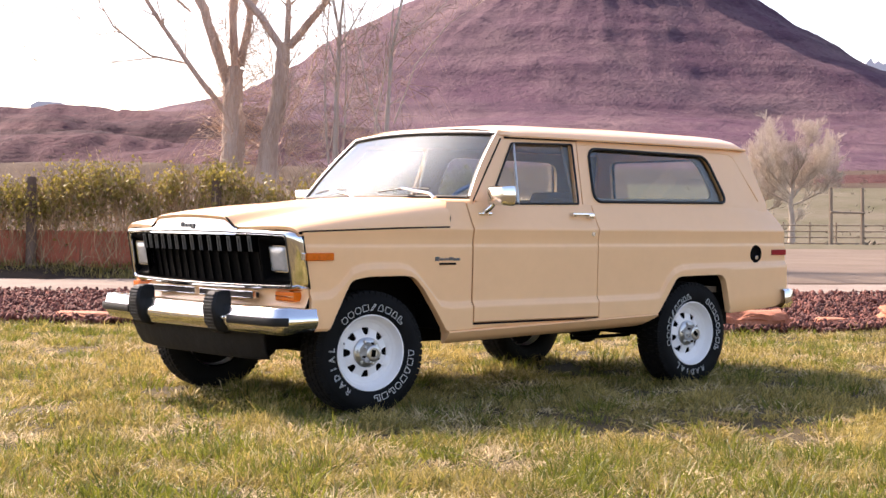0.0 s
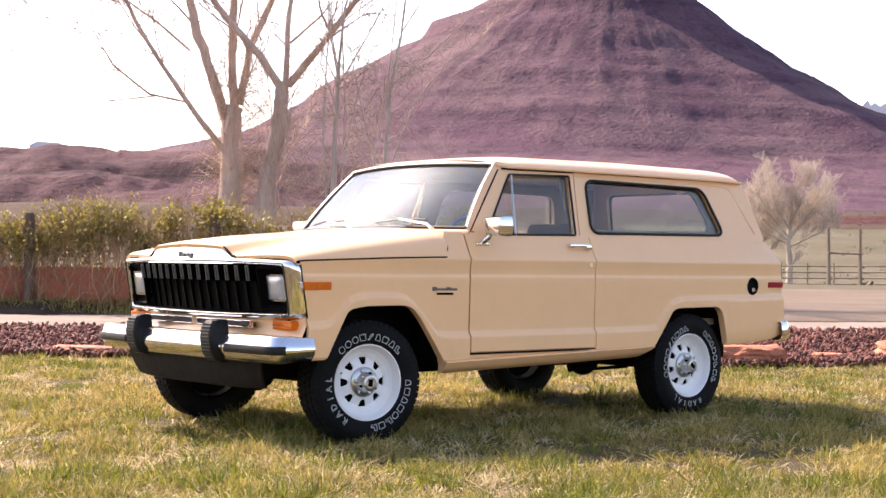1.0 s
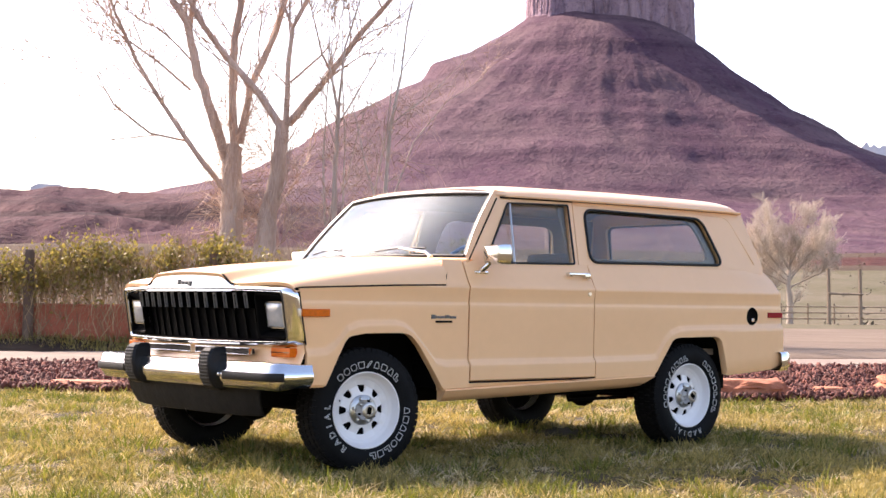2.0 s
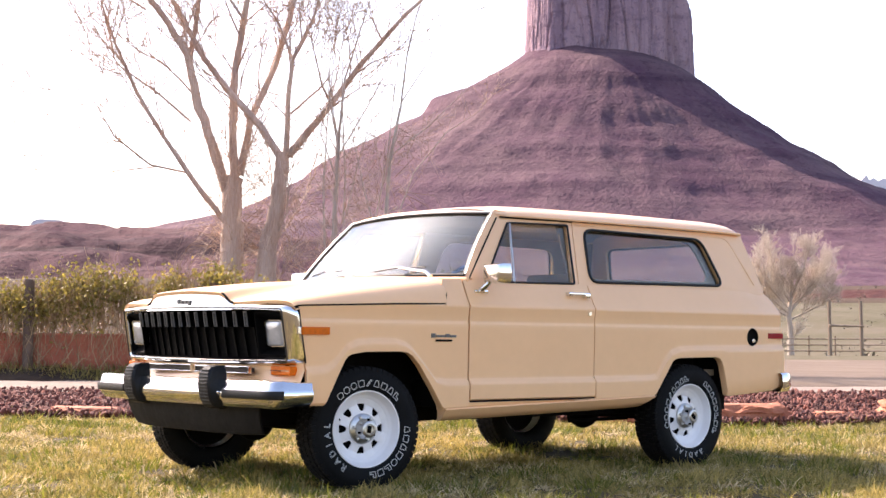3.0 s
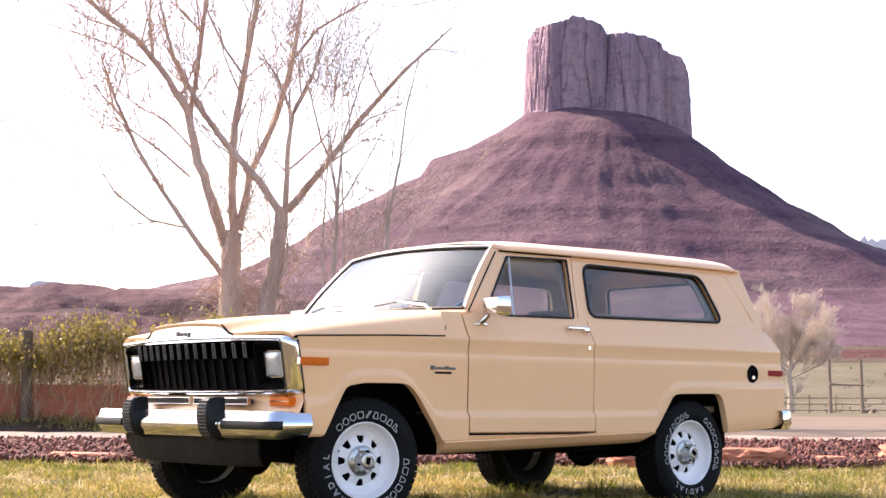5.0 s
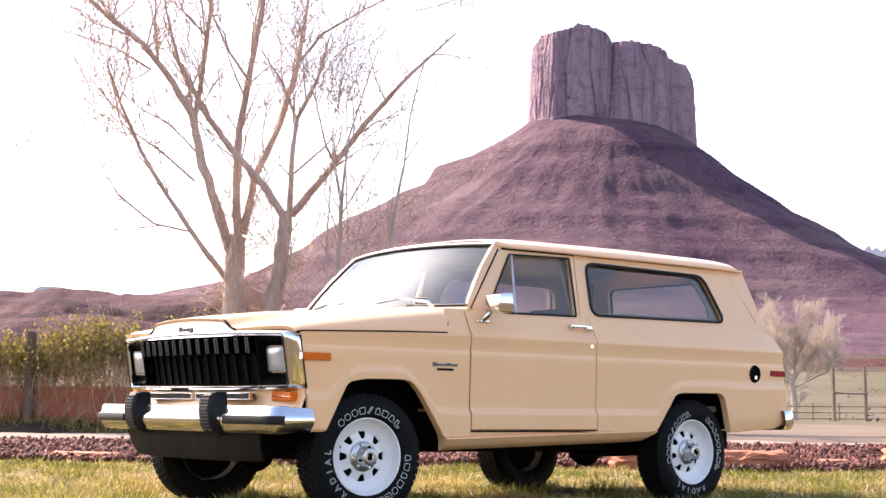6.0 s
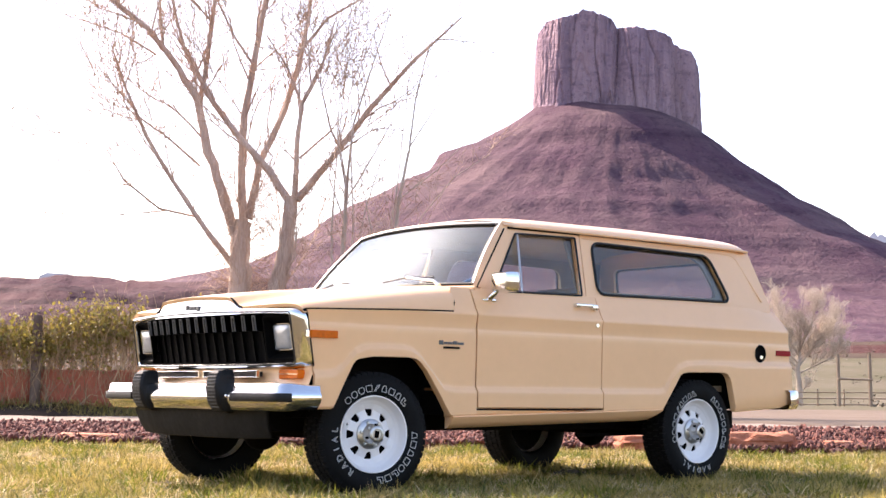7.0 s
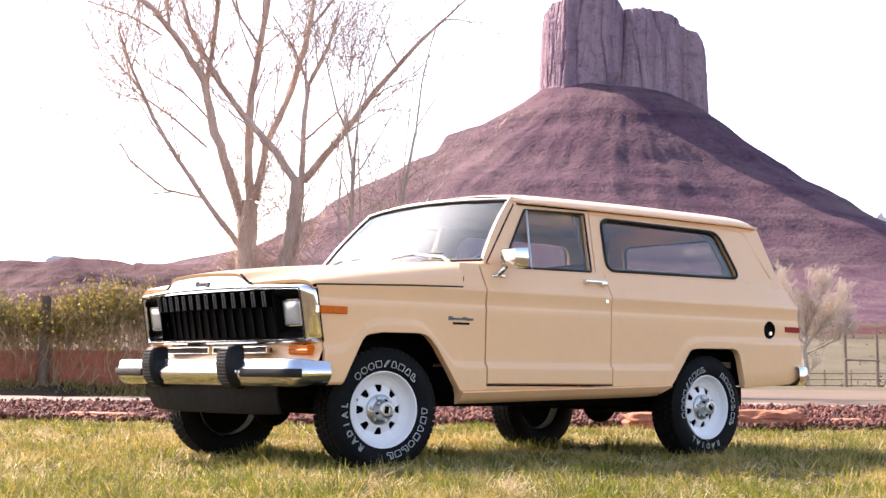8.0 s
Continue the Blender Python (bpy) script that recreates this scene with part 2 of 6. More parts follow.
def fillet(poly, r, n=5):
    """Round the corners of a closed 2D polygon."""
    out = []
    for i, p in enumerate(poly):
        p, a, b = Vector(p), Vector(poly[i - 1]), Vector(poly[(i + 1) % len(poly)])
        u, v = (a - p), (b - p)
        k = min(r, u.length * 0.45, v.length * 0.45)
        s, e = p + u.normalized() * k, p + v.normalized() * k
        for j in range(n + 1):
            t = j / n
            out.append(tuple(s * (1 - t) ** 2 + p * 2 * t * (1 - t) + e * t * t))
    return out


def sheet(bm, loops, place, thick):
    """A flat plate with holes from 2D loops, mapped to 3D by place(a, b, depth)."""
    layers = []
    for d in (0, thick):
        es, lv = [], []
        for lp in loops:
            vs = [bm.verts.new((a, b, 0)) for a, b in lp]
            lv.append(vs)
            es += [bm.edges.new((vs[i], vs[(i + 1) % len(vs)])) for i in range(len(vs))]
        bmesh.ops.triangle_fill(bm, edges=es, use_beauty=True)
        layers.append((lv, d))
    for lv, d in layers:
        for vs in lv:
            for v in vs:
                v.co = Vector(place(v.co.x, v.co.y, d))
    for a, b in zip(layers[0][0], layers[1][0]):
        for i in range(len(a)):
            j = (i + 1) % len(a)
            bm.faces.new((a[i], a[j], b[j], b[i]))


def thing(name, label, category, group="", loc=(0, 0, 0)):
    e = new(name)
    e.empty_display_size = 0.1
    e.location = loc
    return tagged(e, label, category, group)


def lerp(a, b, t):
    return a + (b - a) * t


def smooth01(t):
    t = max(0.0, min(1.0, t))
    return t * t * (3 - 2 * t)


def interp(x, pts):
    return float(np.interp(x, [p[0] for p in pts], [p[1] for p in pts]))


# view-aligned plan: u to the right, v away from the first camera place
EYE2, FWD, RGT = Vector((-4.994, -7.435)), Vector((0.6455, 0.7637)), Vector((0.7637, -0.6455))
FWD.normalize(), RGT.normalize()


def V(u, v, z=0.0):
    p = EYE2 + RGT * u + FWD * v
    return Vector((p.x, p.y, z))

# ---- ground ----
def ground_h(u, v):
    s = u / max(v, 1.0)
    left = interp(v, [(0, 0), (13, 0), (19, 0.1), (20.5, 0.12), (22.5, 0.13), (23.0, 0.38), (26, 0.46), (60, 1.2), (150, 3.6), (350, 12), (700, 25), (4000, 25)])
    right = interp(v, [(0, 0), (13, 0), (19, 0.1), (60, 0.05), (90, -0.6), (150, -1.5), (200, 2.0), (262, 8.0), (320, 11.0), (450, 18), (700, 25), (4000, 25)])
    z = lerp(left, right, smooth01((s + 0.09) / 0.2))
    p = V(u, v)
    if v < 24:
        z += 0.035 * noise.noise((p.x * 0.7, p.y * 0.7, 0)) + 0.015 * noise.noise((p.x * 2.3, p.y * 2.3, 5))
    else:
        z += 0.004 * (v - 24) * noise.noise((p.x * 0.03, p.y * 0.03, 3))
    return z


def build_ground():
    rs = [0.0] + [0.6 * 1.035 ** k for k in range(270)]
    rs = [r for r in rs if r < 4600] + [4600]
    n = 220
    vs, fs = [V(0, 0, 0)], []
    for r in rs[1:]:
        for k in range(n):
            a = 2 * math.pi * k / n
            u, v = r * math.sin(a), r * math.cos(a)
            vs.append(V(u, v, ground_h(u, v) if v > 0 else 0.03 * noise.noise((u, v, 0))))
    for i in range(len(rs) - 2):
        for k in range(n):
            a, b = 1 + i * n + k, 1 + i * n + (k + 1) % n
            fs.append((a, b, b + n, a + n))
    ob = arrays("ground", vs, fs, SOIL)
    bm = bmesh.new()
    bm.from_mesh(ob.data)
    bm.verts.ensure_lookup_table()
    for k in range(n):
        bm.faces.new((bm.verts[0], bm.verts[1 + k], bm.verts[1 + (k + 1) % n]))
    bmesh.ops.recalc_face_normals(bm, faces=bm.faces)
    bm.to_mesh(ob.data)
    bm.free()
    ob.data.materials.append(FIELD)
    for p in ob.data.polygons:
        q = p.center.xy - EYE2
        if q.dot(FWD) > 21.0 or q.length > 60:
            p.material_index = 1
    ob.data.shade_smooth()
    return tagged(ob, "dry lawn and desert ground reaching to the hills", "ground", kind="structure")


def strip(name, outline, lift, material, label, nu=60, nv=12):
    """A band of ground laid over the sheet: outline(t) gives near and far v at u."""
    u0, u1, near, far = outline
    vs, fs = [], []
    for i in range(nu + 1):
        u = lerp(u0, u1, i / nu)
        for j in range(nv + 1):
            a, b = near(u), far(u)
            v = lerp(a, b, j / nv)
            uu = u * v / lerp(a, b, 0.5)
            edge = lift if 0 < j < nv and 0 < i < nu else -0.03
            vs.append(V(uu, v, ground_h(uu, v) + edge))
    for i in range(nu):
        for j in range(nv):
            a = i * (nv + 1) + j
            fs.append((a, a + 1, a + nv + 2, a + nv + 1))
    ob = arrays(name, vs, fs, material)
    ob.data.shade_smooth()
    return tagged(ob, label, name.split("_")[-1], kind="structure")


build_ground()
MULCH_NEAR = lambda u: 14.4 + 0.25 * math.sin(u * 1.3) + 0.12 * math.sin(u * 3.7)
strip("mulch_bed", (-9, 10, MULCH_NEAR, lambda u: 19.7 + 0.15 * u), 0.03, MULCH, "bed of dark red bark mulch along the driveway")
strip("gravel_road", (-10, 16, lambda u: 19.6 + 0.15 * u, lambda u: min(22.35 + 0.3 * max(0, u), 23.35 + 0.16 * u)), 0.05, PALEGRAVEL, "pale trodden gravel road beside the mulch bed", 80, 8)
strip("gravel_driveway", (1.5, 17, lambda u: min(22.5 + 0.3 * max(0, u), 23.2 + 0.16 * u), lambda u: 62.0), 0.06, DIRT, "wide brownish gravel driveway", 60, 30)


# ---- far landscape ----
FOOT = [(-47, 12), (-44, -16), (-36, -31), (-6, -33), (-2, -30), (4, -35), (27, -37), (31, -31), (42, -32), (48, -14), (48, 30), (-44, 36)]


def foot_radius(c, s):
    """Distance from the tower's middle to its angular footprint."""
    best = 60.0
    for (x0, y0), (x1, y1) in zip(FOOT, FOOT[1:] + FOOT[:1]):
        den = c * (y1 - y0) - s * (x1 - x0)
        if abs(den) > 1e-9:
            r = (x0 * (y1 - y0) - y0 * (x1 - x0)) / den
            if r > 0:
                px, py = r * c, r * s
                t = ((px - x0) * (x1 - x0) + (py - y0) * (y1 - y0)) / ((x1 - x0) ** 2 + (y1 - y0) ** 2)
                if -1e-6 <= t <= 1 + 1e-6:
                    best = min(best, r)
    return best


def build_butte():
    cu, cv = 100.0, 900.0
    na, nr = 420, 230
    left = [(40, 182), (52, 174), (60, 168), (86, 152), (108, 146), (114, 136), (160, 112), (211, 80), (300, 55), (420, 30), (560, 10), (660, -12), (700, -20)]
    right = [(40, 164), (55, 156), (77, 139), (111, 115), (145, 97), (168, 87), (235, 58), (330, 30), (480, 16), (600, 0), (660, -12), (700, -20)]
    front = [(40, 171), (60, 162), (130, 106), (220, 54), (330, 33), (450, 19), (520, 11), (590, 2), (650, -10), (700, -20)]
    vs, fs = [], []
    for i in range(nr + 1):
        r = 30 + 670 * (i / nr) ** 1.5
        for k in range(na):
            a = 2 * math.pi * k / na
            c, s = math.cos(a), math.sin(a)
            wl, wr, wf = max(0, -c) ** 2, max(0, c) ** 2, s * s
            warp = 1 + 0.05 * noise.noise((c * 2.2, s * 2.2, 7)) * smooth01((abs(s) - 0.25) * 3)
            z = wl * interp(r * warp, left) + wr * interp(r * warp, right) + wf * interp(r * warp, front)
            fade = smooth01((r - 45) / 60)
            p = (c * r * 0.011, s * r * 0.011, 0.0)
            z += fade * (2.4 * noise.fractal(p, 0.9, 2.1, 5) * (0.35 + abs(s)) - 1.3 * abs(noise.noise((c * 9, s * 9, r * 0.012))) * (0.3 + abs(s)) - 0.6 * abs(noise.noise((c * 30, s * 30, r * 0.02))) + 0.9 * noise.fractal((c * r * 0.07, s * r * 0.07, 3.0), 0.8, 2.2, 4))
            for lev, amt, wd in ((146, 5.0, 5.0), (121, 3.0, 4.0), (98, 5.0, 5.0), (74, 4.5, 4.0), (52, 3.0, 4.0)):
                lv = lev + 5 * noise.noise((c * 2.5, s * 2.5, lev))
                k = 0.40 + 0.3 * max(0, noise.noise((c * 5, s * 5, lev * 0.1)) + 0.25)
                z += fade * k * amt * (smooth01((z - lv + wd) / (2 * wd)) - 0.5) * math.exp(-((z - lv) / (3.2 * wd)) ** 2)
            vs.append(V(cu + r * c, cv + r * s, z))
    for i in range(nr):
        for k in range(na):
            a, b = i * na + k, i * na + (k + 1) % na
            fs.append((a, b, b + na, a + na))
    body = arrays("butte", vs, fs, BUTTE)
    tagged(body, "huge purple-red sandstone butte with a layered talus cone", "butte", kind="structure")
    # cliff tower
    na, nz = 640, 70
    vs, fs = [], []
    for j in range(nz + 1):
        for k in range(na):
            a = 2 * math.pi * k / na
            c, s = math.cos(a), math.sin(a)
            rad = foot_radius(c, s)
            u = rad * c
            top = interp(u, [(-50, 224.5), (-46, 226), (-38, 226), (-30, 226), (-22, 230.5), (-16, 228.5), (-6, 225), (-2, 219.5), (10, 219), (24, 216), (30, 213), (31, 210), (40, 206), (47, 203), (52, 201)]) + 1.1 * noise.fractal((c * 16, s * 16, 2), 0.8, 2.0, 4)
            bot = interp(u, [(-50, 170), (50, 150)]) - 12
            t = j / nz
            z = lerp(bot, top, t)
            # plane faces broken by narrow upright joints, with thin ledges towards the rim and a flared foot
            crack = noise.fractal((c * 17, s * 17, t * 0.6), 1.0, 2.0, 4)
            rad *= 1 + 0.012 * crack + 0.03 * (1 - t)
            for freq, width, depth, off in ((5.0, 0.05, 0.055, 1.0), (9.0, 0.06, 0.030, 4.0), (19.0, 0.10, 0.016, 8.0)):
                line = noise.noise((c * freq + off + 0.10 * noise.noise((t * 4, c * 3, off)), s * freq, t * 0.9))
                rad *= 1 - depth * max(0.0, 1 - abs(line) / width)
            wob = 0.05 * noise.noise((c * 4, s * 4, 0))
            for lev, amt in ((0.24, 0.030), (0.40, 0.010), (0.72, 0.010), (0.83, 0.018), (0.90, 0.020), (0.96, 0.022)):
                w = 0.5 + 0.9 * noise.noise((c * 4 + lev * 9, s * 4, 4))
                rad *= 1 + amt * w * (1 - smooth01((t + wob - lev) / 0.015))
            rad *= 1 + 0.07 * smooth01((0.26 - t) / 0.26)
            blockrow = noise.noise((c * 11 + 3, s * 11, math.floor(t * 9) * 1.7))
            rad *= 1 - 0.012 * max(0.0, blockrow)
            vs.append(V(cu + rad * c, cv + rad * s, z))
    for j in range(nz):
        for k in range(na):
            a, b = j * na + k, j * na + (k + 1) % na
            fs.append((a, b, b + na, a + na))
    top0 = nz * na
    vs.append(V(cu, cv, 226))
    tower = arrays("butte_tower", vs, fs, CLIFF)
    bm = bmesh.new()
    bm.from_mesh(tower.data)
    bm.verts.ensure_lookup_table()
    for k in range(na):
        bm.faces.new((bm.verts[top0 + k], bm.verts[top0 + (k + 1) % na], bm.verts[len(vs) - 1]))
    bmesh.ops.recalc_face_normals(bm, faces=bm.faces)
    bm.to_mesh(tower.data)
    bm.free()
    tagged(tower, "sheer fluted sandstone cliff tower crowning the butte", "cliff", kind="structure")


def build_hills(name, label, urange, vrange, ridge, material, rough=1.0, nu=240, nv=90, seed=0, front_pow=1.3, base=8.0):
    vs, fs = [], []
    (u0, u1), (v0, v1) = urange, vrange
    for i in range(nu + 1):
        for j in range(nv + 1):
            t = j / nv
            v = lerp(v0, v1, t)
            u = lerp(u0, u1, i / nu)
            crest = 0.72
            h = interp(u / v * (lerp(v0, v1, crest)), ridge)
            f = (t / crest) ** front_pow if t < crest else 1 - 0.35 * (t - crest) / (1 - crest)
            g = noise.fractal((u * 0.018 + seed, v * 0.004, seed), 1.0, 2.0, 6)
            k = smooth01(t * 3) * smooth01((crest + 0.12 - t) * 4 + 0.15)
            z = base + (h - base) * f + rough * 4 * g * k
            q = z / 9.0 + 0.3 * noise.noise((u * 0.01, v * 0.01, seed))
            z += k * rough * 1.6 * math.sin(2 * math.pi * q) - k * rough * 13 * abs(noise.noise((u * 0.013 + v * 0.009 + seed, v * 0.004, 2.0))) + k * rough * 1.5 * noise.fractal((u * 0.06, v * 0.06, seed), 0.9, 2.1, 4)
            if t == 0:
                z = -5
            z = lerp(ground_h(u, v) - 2, z, smooth01(t * 4))
            vs.append(V(u, v, z))
    for i in range(nu):
        for j in range(nv):
            a = i * (nv + 1) + j
            fs.append((a, a + 1, a + nv + 2, a + nv + 1))
    ob = arrays(name, vs, fs, material)
    return tagged(ob, label, "hill", kind="structure")


build_butte()
build_hills("hill_range", "dark purple-red ridges with eroded gullies", (-420, 90), (300, 720), [(-420, 52), (-190, 47), (-160, 46), (-133, 44), (-110, 45), (-80, 48), (-30, 38), (10, 12), (40, -8), (90, -20)], HILL, 1.1, seed=3)
build_hills("foothill", "low tan scrubby mound behind the hedge", (-90, 80), (130, 260), [(-90, 9), (-50, 10), (-20, 9.5), (20, 6), (50, -4), (80, -8)], FIELD, 0.12, 120, 40, seed=8, base=-6.0)


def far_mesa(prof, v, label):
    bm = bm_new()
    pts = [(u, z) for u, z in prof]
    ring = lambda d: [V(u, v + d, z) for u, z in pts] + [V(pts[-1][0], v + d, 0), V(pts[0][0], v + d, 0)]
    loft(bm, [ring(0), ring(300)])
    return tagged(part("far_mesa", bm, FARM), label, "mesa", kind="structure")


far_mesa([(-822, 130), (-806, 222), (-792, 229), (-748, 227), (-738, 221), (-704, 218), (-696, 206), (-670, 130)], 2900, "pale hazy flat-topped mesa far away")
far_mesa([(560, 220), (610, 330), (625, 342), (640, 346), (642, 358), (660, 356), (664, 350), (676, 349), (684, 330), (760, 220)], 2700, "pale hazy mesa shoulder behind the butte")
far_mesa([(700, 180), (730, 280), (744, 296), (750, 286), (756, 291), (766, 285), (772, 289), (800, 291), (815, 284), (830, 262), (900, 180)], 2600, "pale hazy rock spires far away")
strip("straw_meadow", (20, 92, lambda u: 63.0, lambda u: 262.0), 0.30, MEADOW, "straw and green meadow beyond the driveway", 60, 60)
build_hills("embankment", "low dark red earth bank across the flats", (45, 170), (262, 310), [(45, 6), (62, 9), (80, 11.2), (100, 11.8), (130, 11.0), (170, 9)], BANK, 0.10, 160, 24, seed=15)

# ---- the car: front axle at x = 0, nose towards -x, driver's side towards -y ----
AXLE_F, AXLE_R, HUB_Z, TYRE_R = 0.03, 2.735, 0.335, 0.355
CREASE = [(-0.62, 0.675), (-0.374, 0.675), (-0.29, 0.68), (-0.232, 0.715), (-0.149, 0.80), (-0.08, 0.824), (0.006, 0.83), (0.185, 0.83), (0.25, 0.815), (0.308, 0.781), (0.393, 0.70), (0.478, 0.612), (0.56, 0.60), (1.78, 0.602), (2.31, 0.606), (2.365, 0.615), (2.436, 0.711), (2.50, 0.766), (2.586, 0.792), (2.70, 0.798), (3.8, 0.81)]
BOTTOM = [(-0.62, 0.47), (-0.31, 0.472), (-0.29, 0.48), (-0.223, 0.617), (-0.172, 0.715), (-0.155, 0.733), (-0.129, 0.745), (-0.03, 0.759), (0.215, 0.760), (0.265, 0.754), (0.297, 0.738), (0.351, 0.685), (0.459, 0.538), (0.525, 0.438), (0.54, 0.43), (2.33, 0.475), (2.345, 0.483), (2.448, 0.618), (2.505, 0.697), (2.535, 0.714), (2.588, 0.721), (2.945, 0.725), (2.985, 0.715), (3.012, 0.69), (3.028, 0.655), (3.075, 0.47), (3.09, 0.462), (3.594, 0.492), (3.76, 0.53)]
WIDTH = [(0.3, 0.91), (0.44, 0.925), (0.6, 0.928), (0.80, 0.932), (0.90, 0.935), (0.924, 0.9355), (0.937, 0.9315), (0.98, 0.936), (1.028, 0.943), (1.036, 0.9395), (1.06, 0.925), (1.10, 0.905), (1.15, 0.882), (1.19, 0.862)]


def side_y(x, z, below):
    w = interp(z, WIDTH) + (0.02 if below else 0.0)
    if x < -0.35:
        w -= 0.02 * ((-0.35 - x) / 0.25) ** 2
    if x > 3.2:
        w -= 0.03 * ((x - 3.2) / 0.5) ** 2
    return -w


def body_panel(x0, x1, ztop, zbot=None, step=0.03, rear=None):
    """One pressed side panel between two upright seams, wheel arch and pressed crease included."""
    bm = bm_new()
    xs = sorted({round(x, 4) for x in list(np.arange(x0, x1, step)) + [x1] + [p[0] for p in BOTTOM if x0 < p[0] < x1] + [p[0] for p in CREASE if x0 < p[0] < x1]})
    cols = []
    for x in xs:
        lo = interp(x, BOTTOM) if zbot is None else zbot(x)
        cr, hi = interp(x, CREASE), ztop(x)
        cr = max(cr, lo + 0.036)
        col = []
        for t in (0, 0.08, 0.35, 0.7, 0.94):
            z = lerp(lo, cr - 0.030, t)
            col.append((x, side_y(x, z, True) + (0.012 if t == 0 else 0), z))
        col.append((x, side_y(x, cr - 0.026, True), cr - 0.026))
        col.append((x, side_y(x, cr - 0.019, True) + 0.004, cr - 0.019))
        col.append((x, side_y(x, cr + 0.002, False) - 0.001, cr + 0.002))
        col.append((x, side_y(x, cr + 0.010, False), cr + 0.010))
        col.append((x, side_y(x, cr + 0.020, False), cr + 0.020))
        for z in (0.84, 0.87, 0.90, 0.920, 0.926, 0.935, 0.942, 0.98, 1.016, 1.028, 1.036, 1.046, 1.06, 1.08, 1.10, 1.125, 1.15, 1.17, 1.19):
            z = min(max(z, cr + 0.022), hi)
            col.append((x, side_y(x, z, False), z))
        if rear:
            col = [(x + rear(p[2]) * (x - x0) / (x1 - x0), p[1], p[2]) for p in col]
        cols.append(col)
    loft(bm, cols, closed=False)
    # turned-in return along the bottom edge
    prev = None
    for c in cols:
        a, b = bm.verts.new(c[0]), bm.verts.new((c[0][0], c[0][1] + 0.035, c[0][2] + 0.004))
        if prev:
            bm.faces.new((prev[0], a, b, prev[1]))
        prev = (a, b)
    # turned-in seam edges
    for c in (cols[0], cols[-1]):
        a = [bm.verts.new(p) for p in c]
        b = [bm.verts.new((p[0], p[1] + 0.022, p[2])) for p in c]
        for i in range(len(c) - 1):
            bm.faces.new((a[i], a[i + 1], b[i + 1], b[i]))
    bmesh.ops.remove_doubles(bm, verts=bm.verts, dist=0.0004)
    bmesh.ops.dissolve_degenerate(bm, edges=bm.edges, dist=0.0002)
    return bm


def mirrored(bm):
    out = bm.copy()
    for v in out.verts:
        v.co.y = -v.co.y
    bmesh.ops.reverse_faces(out, faces=out.faces)
    return out


def both(name, make, material, parent, label="", smooth=35):
    a = make()
    b = mirrored(a)
    return part(name, a, material, parent, label, smooth), part(name, b, material, parent, label, smooth)


car = thing("station_wagon", "beige two-door off-road station wagon parked on the lawn", "car")
REAR_EDGE = lambda z: interp(z, [(0.5, 0.0), (0.75, -0.004), (0.9, -0.012), (1.03, -0.03), (1.08, -0.048), (1.13, -0.078), (1.16, -0.11), (1.19, -0.15)])
FENDER_TOP = lambda x: interp(x, [(-0.6, 0.985), (-0.519, 0.997), (-0.445, 1.003), (0.174, 1.024), (0.555, 1.033), (0.562, 1.185), (0.73, 1.185)])
DOOR_TOP = lambda x: 1.185
fenders = both("front_fender", lambda: body_panel(-0.470, 0.7255, FENDER_TOP), PAINT, car)
doors = both("door", lambda: body_panel(0.7365, 1.7765, DOOR_TOP, lambda x: 0.479), PAINT, car)
quarters = both("quarter_panel", lambda: body_panel(1.7835, 3.742, DOOR_TOP, rear=REAR_EDGE), PAINT, car)


def seam(x, z0, z1):
    bm = bm_new()
    rows = [[(x - 0.02, side_y(x, z, z < 0.6) + 0.019, z), (x + 0.02, side_y(x, z, z < 0.6) + 0.019, z)] for z in np.linspace(z0, z1, 24)]
    loft(bm, rows + [[(a, b + 0.01, c) for a, b, c in r] for r in rows[::-1]], closed=False)
    return bm


both("door_seam", lambda: seam(0.731, 0.46, 1.18), DARK, car)
both("door_seam", lambda: seam(1.780, 0.48, 1.16), DARK, car)


def door_sill_gap():
    bm = bm_new()
    box(bm, (0.72, -0.935, 0.462), (1.79, -0.90, 0.486))
    return bm


both("door_bottom_gap", door_sill_gap, DARK, car)


def sill():
    bm = bm_new()
    rings = []
    for x in np.linspace(0.528, 1.79, 12):
        zb = interp(x, BOTTOM)
        rings.append([(x, -0.944, 0.468), (x, -0.94, zb + 0.012), (x, -0.925, zb), (x, -0.885, zb - 0.005), (x, -0.885, 0.468)])
    loft(bm, rings)
    return bm


both("sill", sill, PAINT, car)


def rocker():
    """Turned-under panel below the pressed edge, from arch to arch."""
    bm = bm_new()
    rings = []
    for x in np.linspace(0.546, 2.335, 16):
        zb = interp(x, BOTTOM)
        lean = 0.09 * smooth01((x - 2.1) / 0.23)
        rings.append([(x, -0.944, zb + 0.006), (x, -0.951, zb - 0.002), (x, -0.944, zb - 0.010), (x - lean * 0.4, -0.928, zb - 0.032), (x - lean, -0.890, zb - 0.066), (x - lean, -0.872, zb - 0.066), (x, -0.872, zb + 0.006)])
    loft(bm, rings)
    return bm


both("rocker_panel", rocker, PAINT, car, "", 50)

# lower greenhouse plane
def pillar_y(z):
    return -lerp(0.862, 0.728, (z - 1.19) / (1.585 - 1.19))


def on_side(a, b, d):
    tuck = 0.03 * (max(0.0, a - 3.2) / 0.5) ** 2 * min(1.0, max(0.0, (1.59 - b) / 0.4))
    return (a, pillar_y(b) + d + tuck, b)


def side_frame():
    bm = bm_new()
    win = fillet([(0.915, 1.178), (1.205, 1.553), (1.728, 1.565), (1.668, 1.188)], 0.012, 3)
    sheet(bm, [[(0.80, 1.165), (1.122, 1.583), (1.775, 1.590), (1.700, 1.165)], win], on_side, 0.035)
    return bm


